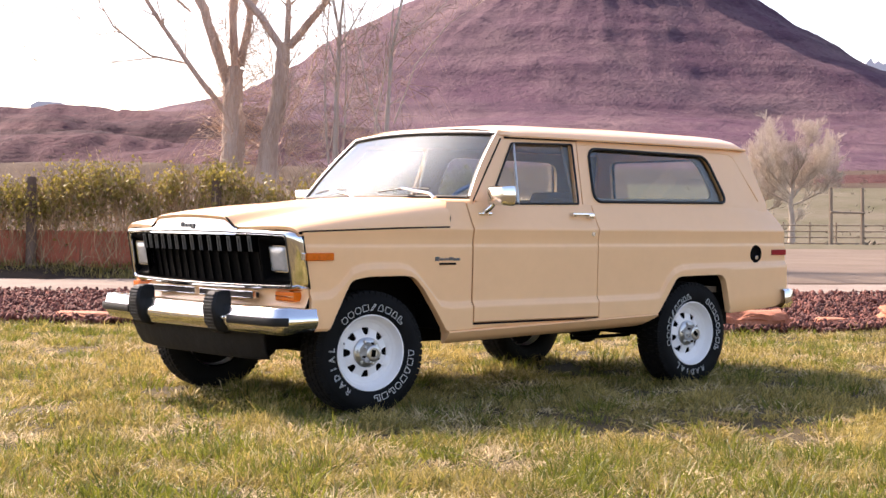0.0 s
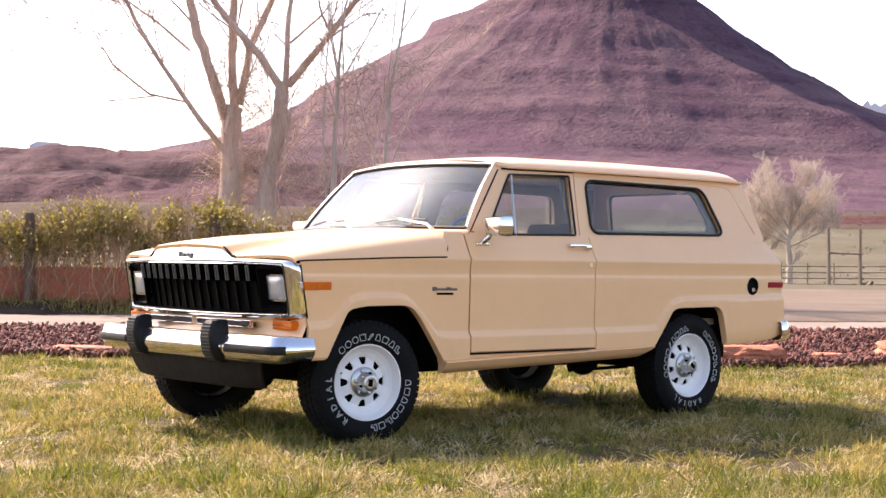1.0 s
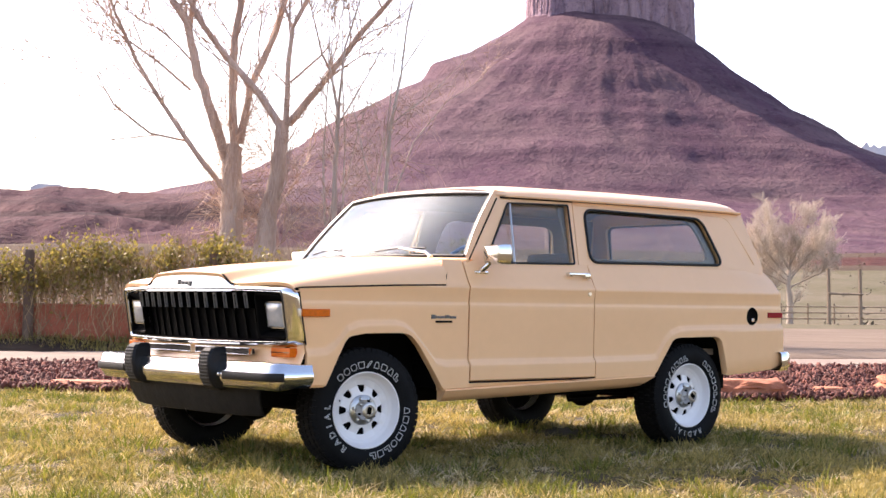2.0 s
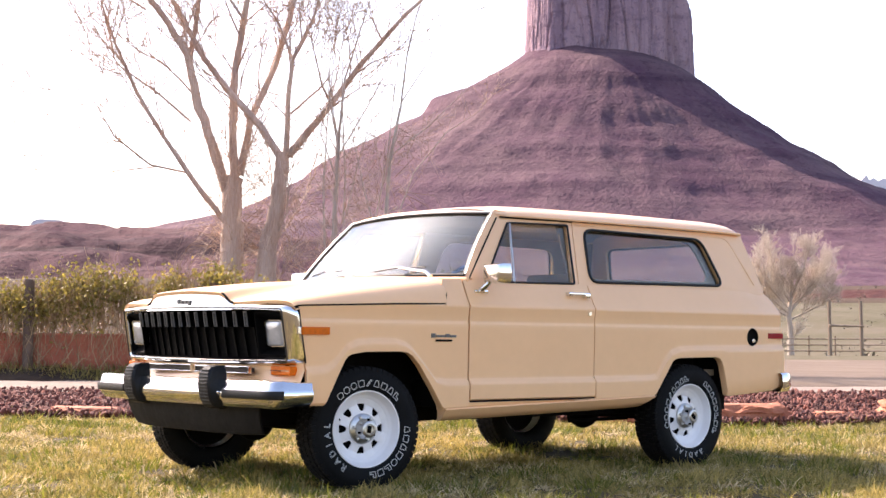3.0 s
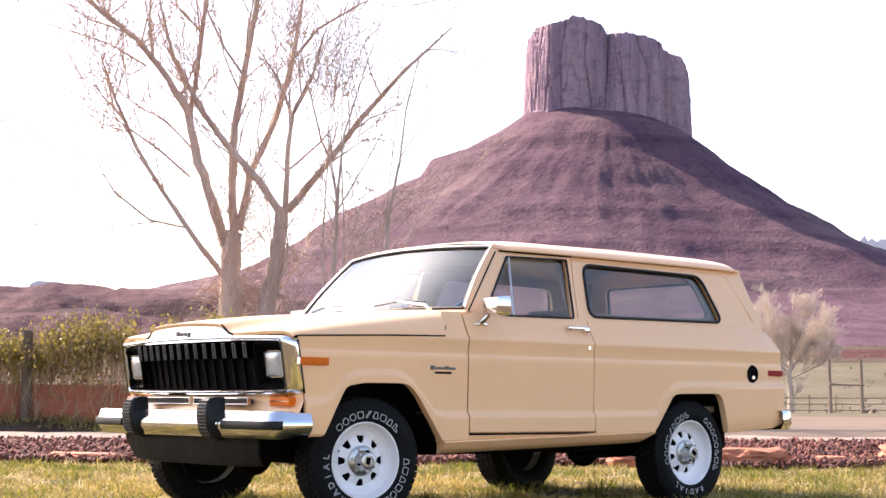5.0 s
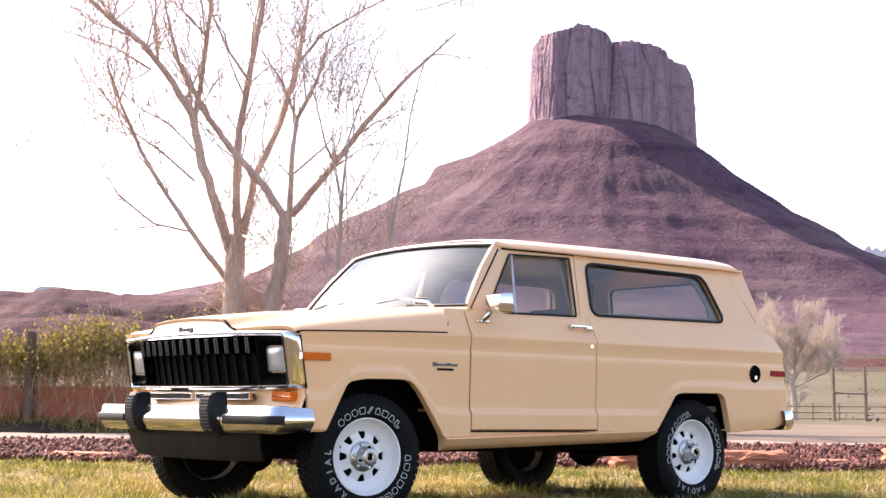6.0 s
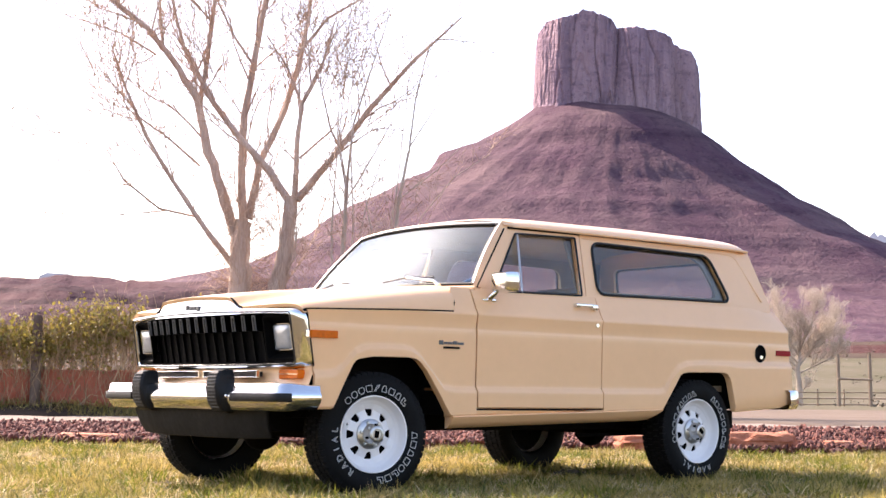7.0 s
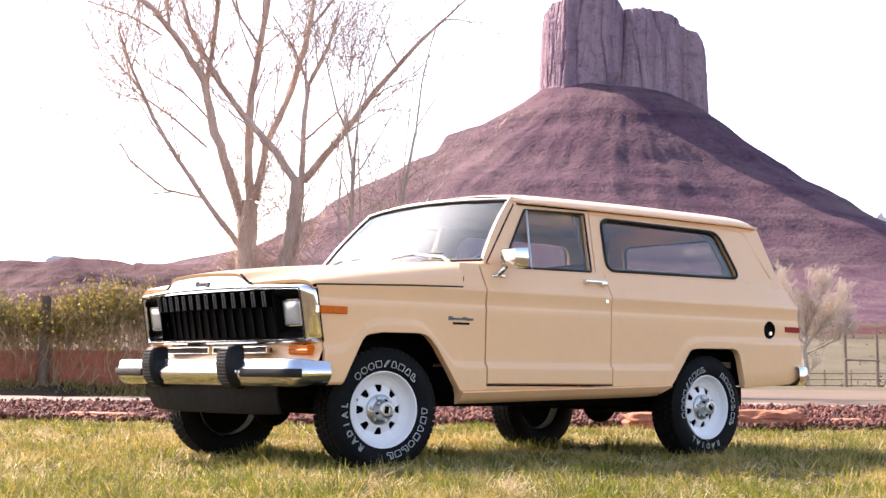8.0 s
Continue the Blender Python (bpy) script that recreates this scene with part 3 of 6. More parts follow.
QWIN = [(1.815, 1.203), (1.868, 1.547), (3.02, 1.537), (3.135, 1.217)]


def quarter_frame():
    bm = bm_new()
    win = fillet(QWIN, 0.075, 8)
    sheet(bm, [[(1.707, 1.165), (1.782, 1.590), (3.485, 1.592), (3.598, 1.205), (3.57, 1.165)], win], on_side, 0.035)
    return bm


for d in doors:
    fr = side_frame()
    part("window_frame", fr if d is doors[0] else mirrored(fr), PAINT, d)
    if d is not doors[0]:
        fr.free()
both("upper_quarter", quarter_frame, PAINT, car)


def pressed_line():
    """Raised pressing in the rear pillar."""
    bm = bm_new()
    tube(bm, [on_side(1.80, 1.568, 0.001), on_side(3.0, 1.566, 0.001), on_side(3.27, 1.561, 0.001), on_side(3.315, 1.545, 0.001), on_side(3.335, 1.52, 0.001), on_side(3.50, 1.235, 0.001)], 0.005, 6)
    return bm


both("pillar_pressing", pressed_line, PAINT, car)


def outline_tube(poly, r, rad, y_off=-0.004):
    bm = bm_new()
    ring_tube(bm, [on_side(a, b, y_off) for a, b in fillet(poly, rad, 6)], r, 8)
    return bm


DWIN = [(0.915, 1.178), (1.205, 1.553), (1.728, 1.565), (1.668, 1.188)]


def pane(poly, rad, inset=0.012, y_off=0.014):
    bm = bm_new()
    sheet(bm, [fillet(poly, rad, 6)], lambda a, b, d: on_side(a, b, y_off + d), 0.005)
    return bm


for s, (door, q) in enumerate(zip(doors, quarters)):
    fix = (lambda b: b) if s == 0 else mirrored
    w = part("quarter_window", fix(pane(QWIN, 0.075)), GLASS, car, "large fixed side glass")
    w.visible_shadow = False
    part("rubber_seal", fix(outline_tube(QWIN, 0.0095, 0.075)), BLACK, w, "black rubber window seal", 60)
    w = part("door_window", fix(pane(DWIN, 0.012)), GLASS, door)
    w.visible_shadow = False
    part("rubber_seal", fix(outline_tube(DWIN, 0.007, 0.012)), BLACK, w, "", 60)
    bm = bm_new()
    tube(bm, [on_side(1.150, 1.175, -0.004), on_side(1.222, 1.553, -0.004)], 0.0065, 8)
    part("vent_bar", fix(bm), SATIN, door, "chrome quarter-light divider", 60)
    # handle and lock
    bm = bm_new()
    yb = side_y(1.65, 1.12, False)
    box(bm, (1.56, yb - 0.036, 1.112), (1.74, yb - 0.022, 1.130), 0.005)
    box(bm, (1.565, yb - 0.03, 1.108), (1.60, yb + 0.01, 1.132), 0.005)
    box(bm, (1.70, yb - 0.04, 1.095), (1.745, yb + 0.01, 1.128), 0.007)
    part("door_handle", fix(bm), CHROME, door, "chrome push-button door handle", 50)
    bm = bm_new()
    r = lathe(bm, [(0.0, -0.008), (0.012, -0.008), (0.015, 0.0), (0.015, 0.01)], 16)
    bmesh.ops.transform(bm, matrix=Matrix.Translation((1.73, side_y(1.73, 1.0, False), 1.0)), verts=bm.verts)
    part("door_lock", fix(bm), CHROME, door, "", 50)
    # mirror
    bm = bm_new()
    y0 = side_y(0.9, 1.14, False)
    rings = []
    for x, sc in ((0.840, 0.72), (0.850, 0.9), (0.875, 0.98), (0.925, 1.0), (0.935, 1.0)):
        rings.append([(x, -0.995 + (dy * 0.080) * sc, 1.222 + dz * 0.058 * sc) for dy, dz in ((-1, -0.55), (-0.85, -1), (0.85, -1), (1, -0.55), (1, 0.6), (0.9, 1), (-0.9, 1), (-1, 0.6))])
    loft(bm, rings)
    mir = part("wing_mirror", fix(bm), CHROME, door, "square chrome door mirror", 40)
    bm = bm_new()
    tube(bm, [(0.875, -0.955, 1.18), (0.86, -0.945, 1.155), (0.855, y0 - 0.012, 1.125)], [0.014, 0.014, 0.02], 10)
    box(bm, (0.80, y0 - 0.022, 1.108), (0.905, y0 + 0.02, 1.126), 0.007)
    part("mirror_stalk", fix(bm), CHROME, mir, "", 50)
    bm = bm_new()
    box(bm, (0.9355, -1.065, 1.175), (0.938, -0.925, 1.27))
    part("mirror_glass", fix(bm), CHROME, mir)
    # side marker lamps
    bm = bm_new()
    ym = side_y(-0.36, 0.87, False)
    box(bm, (-0.452, ym - 0.014, 0.852), (-0.275, ym + 0.02, 0.893), 0.004)
    mk = part("side_marker", fix(bm), AMBER, fenders[s], "amber side marker lamp")
    bm = bm_new()
    box(bm, (-0.474, ym - 0.004, 0.853), (-0.453, ym + 0.03, 0.892), 0.003)
    part("marker_bezel", fix(bm), CHROME, mk)
    bm = bm_new()
    ym = side_y(3.63, 0.875, False)
    box(bm, (3.55, ym - 0.012, 0.857), (3.715, ym + 0.03, 0.895), 0.004)
    part("rear_marker", fix(bm), RED, q, "red side marker lamp")
    # model script as plain bars
    ym = side_y(0.54, 0.85, False)
    for x0, x1, z0, z1 in ((0.445, 0.475, 0.842, 0.866), (0.48, 0.51, 0.845, 0.858), (0.515, 0.545, 0.845, 0.858), (0.55, 0.58, 0.845, 0.864), (0.585, 0.63, 0.844, 0.858), (0.478, 0.60, 0.820, 0.832)):
        bm = bm_new()
        box(bm, (x0, ym - 0.005, z0), (x1, ym + 0.004, z1), 0.0015)
        part("badge_bar", fix(bm), GRILLE_FACE if z0 > 0.83 else DARK, fenders[s])

# fuel cap in a dark round recess, driver's side
bm = bm_new()
lathe(bm, [(0.0, 0.002), (0.052, 0.002), (0.058, -0.002), (0.062, 0.004), (0.062, 0.02)], 32)
bmesh.ops.transform(bm, matrix=Matrix.Translation((3.36, side_y(3.36, 0.867, False) - 0.004, 0.867)), verts=bm.verts)
fuel = part("fuel_recess", bm, GRILLE, quarters[0], "black round fuel filler recess", 40)
bm = bm_new()
lathe(bm, [(0.0, -0.010), (0.013, -0.010), (0.016, -0.005), (0.016, 0.0)], 20)
bmesh.ops.transform(bm, matrix=Matrix.Translation((3.36, side_y(3.36, 0.867, False) - 0.004, 0.842)), verts=bm.verts)
part("fuel_cap", bm, CHROME, fuel, "", 40)

# ---- hood ----
def hood_edge(x):
    return interp(x, [(-0.62, 0.994), (-0.519, 0.999), (-0.445, 1.005), (0.174, 1.027), (0.6, 1.036)]) + 0.007


def hood_z(x, y):
    t = (x + 0.6) / 1.3
    e = min(abs(y) / 0.939, 1.0)
    z = hood_edge(x) + interp(x, [(-0.6, 0.03), (-0.5, 0.046), (-0.2, 0.08), (0.2, 0.115), (0.56, 0.148), (0.75, 0.155)]) * (1 - e ** 14) ** 0.7
    z += 0.02 * (1 - e * e) * smooth01(t * 2)
    z += smooth01((0.465 - abs(y)) / 0.105) * (1 - 0.26 * (y / 0.45) ** 2) * interp(x, [(-0.65, 0.072), (-0.4, 0.054), (0.1, 0.016), (0.5, 0.004)])
    return z


def hood_front(y):
    return nose_x(y) - 0.018 - 0.012 * smooth01((0.465 - abs(y)) / 0.105) + 0.012 * smooth01((abs(y) - 0.8) / 0.13)


def nose_x(y):
    return -0.60 + 0.078 * (abs(y) / 0.80) ** 1.8


def build_hood():
    bm = bm_new()
    half = np.concatenate([np.linspace(0, 0.36, 10), np.linspace(0.37, 0.468, 13), np.linspace(0.5, 0.8, 8), np.linspace(0.82, 0.93, 10), [0.935, 0.938, 0.939]])
    ys = np.concatenate([-half[::-1], half[1:]])
    def edge_y(x, y):
        lim = -side_y(x, 1.0, False) / 0.939
        return y * min(1.0, lim)
    rows = []
    for t in np.concatenate([[0, 0.012, 0.03, 0.06], np.linspace(0.1, 1, 26)]):
        row = []
        for y in ys:
            x = lerp(hood_front(y), 0.556 + 0.10 * (1 - (abs(y) / 0.939) ** 4), t)
            drop = 0.007 * (1 - min(1.0, t / 0.03)) ** 2
            row.append((x, edge_y(x, y), hood_z(x, y) - drop))
        rows.append(row)
    lip = [(p[0] + 0.008, p[1], p[2] - 0.018) for p in rows[0]]
    back = [(p[0] + 0.03, p[1], p[2] + 0.002) for p in lip]
    loft(bm, [back, lip] + rows, closed=False)
    for side in (0, -1):
        prev = None
        for r in rows:
            p = r[side]
            s = -1 if side == 0 else 1
            a, b = bm.verts.new(p), bm.verts.new((p[0], p[1] - s * 0.02, p[2] - 0.002))
            if prev:
                bm.faces.new((prev[0], a, b, prev[1]))
            prev = (a, b)
    bmesh.ops.remove_doubles(bm, verts=bm.verts, dist=0.0005)
    return bm


part("hood", build_hood(), PAINT, car, "beige hood with a raised centre", 40)


def hood_seam():
    bm = bm_new()
    rows = []
    for x in list(np.linspace(-0.488, 0.555, 14)) + [0.559]:
        z = hood_edge(x) - 0.007
        rows.append([(x, side_y(x, z, False) + 0.007, z - 0.02), (x, side_y(x, z, False) + 0.007, z + 0.012 + (0.06 if x > 0.5555 else 0)), (x, side_y(x, z, False) + 0.03, z + 0.012), (x, side_y(x, z, False) + 0.03, z - 0.02)])
    loft(bm, rows)
    return bm


both("hood_seam", hood_seam, DARK, car)

# cowl between hood and windscreen
def ws_base(y):
    return 0.66 + 0.12 * (abs(y) / 0.86) ** 2.2


def ws_top(y):
    return 1.03 + 0.09 * (abs(y) / 0.72) ** 2.2


bm = bm_new()
rows = []
for t in np.linspace(0, 1, 5):
    rows.append([(lerp(0.560 + 0.10 * (1 - (abs(y) / 0.939) ** 4), ws_base(y) - 0.004, t), y, lerp(min(hood_z(0.62, y), 1.2) - 0.014, 1.186 + 0.012 * (1 - (y / 0.88) ** 2), t)) for y in np.linspace(-0.862, 0.862, 33)])
loft(bm, rows, closed=False)
part("cowl", bm, PAINT, car, "", 40)

# ---- windscreen, pillars, roof ----
def ws_point(y, t, out=0.0):
    """t from 0 at the base to 1 at the roof edge; y as a fraction."""
    yb, yt = y * 0.862, y * 0.722
    zb, zt = 1.2 + 0.010 * (1 - y * y), 1.612 + 0.024 * (1 - y * y)
    x = lerp(ws_base(yb), ws_top(yt), t) - 0.02 * math.sin(math.pi * t)
    return Vector((x - out * 0.76, lerp(yb, yt, t), lerp(zb, zt, t) + out * 0.64))


bm = bm_new()
front = [[ws_point(y, t) for y in np.linspace(-0.965, 0.965, 31)] for t in np.linspace(0.03, 0.965, 10)]
loft(bm, [r + [p + Vector((0.004, 0, -0.003)) for p in r[::-1]] for r in front])
windscreen = part("windscreen", bm, WSGLASS, car, "curved clear windscreen reflecting the bright sky", 60)
windscreen.visible_shadow = False
bm = bm_new()
loop = [ws_point(y, 0.02, 0.004) for y in np.linspace(-0.97, 0.97, 25)] + [ws_point(0.97, t, 0.004) for t in np.linspace(0.06, 0.94, 10)] + [ws_point(y, 0.972, 0.004) for y in np.linspace(0.97, -0.97, 25)] + [ws_point(-0.97, t, 0.004) for t in np.linspace(0.94, 0.06, 10)]
ring_tube(bm, loop, 0.011, 8)
part("rubber_seal", bm, BLACK, windscreen, "", 60)
bm = bm_new()
loop = [ws_point(-0.987, t, 0.008) for t in np.linspace(0.03, 0.95, 10)] + [ws_point(y, 0.99, 0.008) for y in np.linspace(-0.985, 0.985, 25)] + [ws_point(0.987, t, 0.008) for t in np.linspace(0.95, 0.03, 10)]
tube(bm, loop, 0.0075, 8)
part("chrome_surround", bm, SATIN, windscreen, "bright windscreen surround", 60)


bm = bm_new()
tube(bm, [ws_point(y, -0.03, -0.004) for y in np.linspace(-1.005, 1.005, 41)], 0.017, 8)
part("windscreen_sill", bm, PAINT, car, "", 60)


def a_pillar():
    bm = bm_new()
    rings = []
    for t in np.linspace(-0.02, 1.03, 10):
        a = ws_point(-0.985, t)
        z = a.z
        rings.append([a, a + Vector((-0.012, -0.012, 0.006)), Vector((a.x + 0.02, pillar_y(z) - 0.006, z)), Vector((a.x + 0.085, pillar_y(z), z)), Vector((a.x + 0.09, pillar_y(z) + 0.04, z)), a + Vector((0.04, 0.02, 0))])
    loft(bm, rings)
    return bm


both("windscreen_pillar", a_pillar, PAINT, car)


def roof_point(x, s):
    """s from -1 to 1 across."""
    a = abs(s)
    edge = 1.598 + (0.02 if x < 1.3 else 0)
    crown = interp(x, [(1.03, 1.648), (1.12, 1.668), (1.4, 1.692), (2.4, 1.708), (3.2, 1.704), (3.38, 1.699), (3.45, 1.690), (3.485, 1.676), (3.515, 1.644), (3.53, 1.595)])
    half = 0.738
    prof = (1 - a ** 4.2)
    z = lerp(min(1.6, crown), crown, prof ** 0.55)
    xx = x
    if x < 1.3:
        xx = x + 0.09 * a ** 2.2 * (1.3 - x) / 0.27
    if x > 3.2:
        xx = x - 0.075 * a ** 3 * (x - 3.2) / 0.3
    return (xx, s * half, z)


bm = bm_new()
ss = np.sin(np.linspace(-math.pi / 2, math.pi / 2, 45))
loft(bm, [[roof_point(x, s) for s in ss] for x in [1.025, 1.035, 1.06, 1.10, 1.16, 1.25] + list(np.linspace(1.35, 3.2, 14)) + [3.28, 3.34, 3.40, 3.43, 3.455, 3.475, 3.495, 3.51, 3.52, 3.53]], closed=False)
part("roof", bm, PAINT, car, "smooth beige steel roof", 50)


def drip():
    bm = bm_new()
    pts = [(1.15, 1.592), (1.28, 1.597), (1.7, 1.600), (2.5, 1.603), (3.3, 1.600), (3.455, 1.594)]
    rings = [[(x, -0.75, z + 0.010), (x, -0.757, z + 0.004), (x, -0.755, z - 0.006), (x, -0.74, z - 0.008), (x, -0.715, z - 0.004), (x, -0.715, z + 0.008)] for x, z in pts]
    rings[0] = [(p[0], -0.725 + 0.2 * (p[1] + 0.725), lerp(p[2], 1.592, 0.7)) for p in rings[0]]
    loft(bm, rings)
    return bm


both("drip_rail", drip, PAINT, car, "", 30)


def door_gap():
    bm = bm_new()
    tube(bm, [(1.15, -0.736, 1.586), (1.775, -0.733, 1.592)], 0.006, 6)
    return bm


both("door_gap_seal", door_gap, DARK, car)


def pillar_seam():
    bm = bm_new()
    tube(bm, [on_side(0.785, 1.19, -0.004), on_side(0.96, 1.395, -0.005), on_side(1.118, 1.578, -0.005)], 0.0055, 6)
    return bm


both("pillar_seam", pillar_seam, DARK, car)

# tailgate and rear
bm = bm_new()
prof = [(3.64, 1.19), (3.685, 1.10), (3.725, 1.03), (3.745, 0.9), (3.755, 0.74), (3.76, 0.55), (3.70, 0.50)]
rings = []
for x, z in prof:
    w = interp(z, WIDTH) - 0.05
    rings.append([(x - 0.06, -w - 0.015, z), (x, -w + 0.05, z), (x + 0.01, 0, z), (x, w - 0.05, z), (x - 0.06, w + 0.015, z)])
loft(bm, rings, closed=False)
tailgate = part("tailgate", bm, PAINT, car, "", 40)
REAR = lambda a, b, d: (lerp(3.655, 3.525, (b - 1.19) / 0.40) - 0.05 * (abs(a) / 0.8) ** 4 - d, a, b)
bm = bm_new()
hole = fillet([(-0.66, 1.215), (0.66, 1.215), (0.60, 1.545), (-0.60, 1.545)], 0.06, 6)
sheet(bm, [fillet([(-0.845, 1.17), (0.845, 1.17), (0.715, 1.6), (-0.715, 1.6)], 0.03, 4), hole], REAR, 0.04)
part("tailgate_frame", bm, PAINT, car, "", 30)
bm = bm_new()
sheet(bm, [hole], lambda a, b, d: REAR(a, b, d + 0.015), 0.005)
rw = part("rear_window", bm, GLASS, car, "clear rear tailgate window")
rw.visible_shadow = False
bm = bm_new()
ring_tube(bm, [Vector(REAR(a, b, -0.002)) for a, b in hole], 0.012, 6)
part("rubber_seal", bm, BLACK, rw, "", 60)

# inner shell boxes in near-black, so shade in seams and arches is painted
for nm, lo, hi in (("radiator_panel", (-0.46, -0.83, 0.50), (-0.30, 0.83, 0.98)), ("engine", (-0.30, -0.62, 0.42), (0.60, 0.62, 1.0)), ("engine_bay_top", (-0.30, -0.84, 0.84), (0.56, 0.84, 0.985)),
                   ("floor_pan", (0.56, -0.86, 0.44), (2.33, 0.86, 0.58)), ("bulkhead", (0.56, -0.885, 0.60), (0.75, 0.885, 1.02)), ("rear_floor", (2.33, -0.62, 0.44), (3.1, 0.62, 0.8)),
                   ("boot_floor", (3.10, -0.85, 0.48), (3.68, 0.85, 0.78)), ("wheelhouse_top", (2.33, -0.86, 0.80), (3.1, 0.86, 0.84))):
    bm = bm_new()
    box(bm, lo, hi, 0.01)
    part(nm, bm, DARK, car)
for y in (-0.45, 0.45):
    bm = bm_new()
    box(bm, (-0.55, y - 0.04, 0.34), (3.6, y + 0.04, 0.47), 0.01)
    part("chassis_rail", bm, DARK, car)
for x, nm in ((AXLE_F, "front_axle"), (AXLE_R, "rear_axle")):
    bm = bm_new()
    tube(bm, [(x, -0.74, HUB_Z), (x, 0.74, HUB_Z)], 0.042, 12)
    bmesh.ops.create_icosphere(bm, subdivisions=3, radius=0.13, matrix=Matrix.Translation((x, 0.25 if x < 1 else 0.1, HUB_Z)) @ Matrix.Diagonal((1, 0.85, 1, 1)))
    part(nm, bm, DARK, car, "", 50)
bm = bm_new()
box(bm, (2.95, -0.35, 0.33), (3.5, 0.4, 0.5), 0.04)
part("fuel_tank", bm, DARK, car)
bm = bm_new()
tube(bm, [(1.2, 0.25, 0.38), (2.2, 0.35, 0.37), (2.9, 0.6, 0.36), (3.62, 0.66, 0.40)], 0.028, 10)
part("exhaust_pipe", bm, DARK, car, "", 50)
bm = bm_new()
tube(bm, [(2.02, -0.45, 0.38), (2.05, -0.44, 0.30), (2.55, -0.5, 0.31)], 0.012, 8)
part("brake_cable", bm, DARK, car, "", 50)

# ---- nose: chrome frame, grille, lamps ----
def nose_ring(w, z0, z1, dx, n=15, r=0.03):
    """Loop round the grille opening following the swept nose."""
    poly = fillet([(-w, z0), (w, z0), (w, z1), (-w, z1)], r, 4)
    out = []
    for i, (y, z) in enumerate(poly):
        y2, z2 = poly[(i + 1) % len(poly)]
        k = 14 if abs(y2 - y) > 0.5 else 1
        for j in range(k):
            yy, zz = lerp(y, y2, j / k), lerp(z, z2, j / k)
            peak = 0.014 * (1 - (yy / w) ** 2) if zz > (z0 + z1) / 2 else -0.006 * (1 - (yy / w) ** 2)
            out.append(Vector((nose_x(yy) + dx, yy, zz + peak)))
    return out


bm = bm_new()
loft(bm, [nose_ring(0.845, 0.725, 0.972, 0.02, r=0.02), nose_ring(0.848, 0.722, 0.975, -0.022, r=0.02), nose_ring(0.857, 0.714, 0.983, -0.03, r=0.025), nose_ring(0.884, 0.698, 0.996, -0.026, r=0.045), nose_ring(0.910, 0.690, 1.006, -0.012, r=0.055), nose_ring(0.932, 0.686, 1.008, 0.012, r=0.06), nose_ring(0.934, 0.686, 1.006, 0.024, r=0.06)], caps=False)
frame_ob = part("grille_surround", bm, CHROME, car, "bright chrome grille surround", 45)
bm = bm_new()
ring_tube(bm, nose_ring(0.864, 0.709, 0.988, -0.031, r=0.02), 0.004, 6)
part("surround_groove", bm, BLACK, frame_ob)
# chrome centre panel under the hood bulge
bm = bm_new()
rows = []
for t in np.linspace(0, 1, 7):
    rows.append([(nose_x(y) - 0.03 + 0.012 * t, y, lerp(0.985, hood_z(nose_x(y), y) - 0.02, t)) for y in np.linspace(-0.47, 0.47, 33)])
loft(bm, rows, closed=False)
panel = part("nose_panel", bm, CHROME, car, "bright bonnet-front panel below the hood bulge", 60)
for y0, y1, z0, z1 in ((0.04, 0.065, 1.022, 1.05), (0.0, 0.028, 1.022, 1.042), (-0.04, -0.012, 1.022, 1.042), (-0.08, -0.052, 1.012, 1.042)):
    bm = bm_new()
    box(bm, (-0.6315, y0, z0), (-0.61, y1, z1), 0.003)
    part("badge_bar", bm, GRILLE_FACE, panel)
# dark tube drawn in as the shadow line below the hood lip
bm = bm_new()
tube(bm, [(nose_x(y) - 0.017, y, hood_z(nose_x(y), y) - 0.014) for y in np.linspace(-0.47, 0.47, 41)], 0.0075, 6)
part("hood_gap", bm, DARK, panel)
# recess behind the bars
bm = bm_new()
rows = [[(nose_x(y) + 0.045, y, z) for y in np.linspace(-0.85, 0.85, 25)] for z in (0.70, 0.99)]
loft(bm, rows, closed=False)
part("grille_back", bm, GRILLE, car)


def grille_bar(y):
    bm = bm_new()
    x = nose_x(y)
    w = 0.0105
    rings = []
    for z, d in ((0.728, 0.036), (0.890, 0.030), (0.892, -0.008), (0.978, -0.010)):
        rings.append([(x + d, y - w, z), (x + d, y + w, z), (x + 0.045, y + w * 0.7, z), (x + 0.045, y - w * 0.7, z)])
    loft(bm, rings)
    return bm


for k in range(14):
    y = lerp(-0.555, 0.62, k / 13)
    b = part("grille_bar", grille_bar(y), GRILLE, car)
    bm = bm_new()
    x = nose_x(y)
    for dy in (-1, 1):
        box(bm, (x - 0.016, y + dy * 0.0115 - 0.003, 0.892), (x - 0.008, y + dy * 0.0115 + 0.003, 0.974), 0.001)
    box(bm, (x - 0.016, y - 0.0145, 0.968), (x - 0.008, y + 0.0145, 0.976), 0.001)
    part("bar_edge", bm, GRILLE_FACE, b, "grey outlined bar edge")

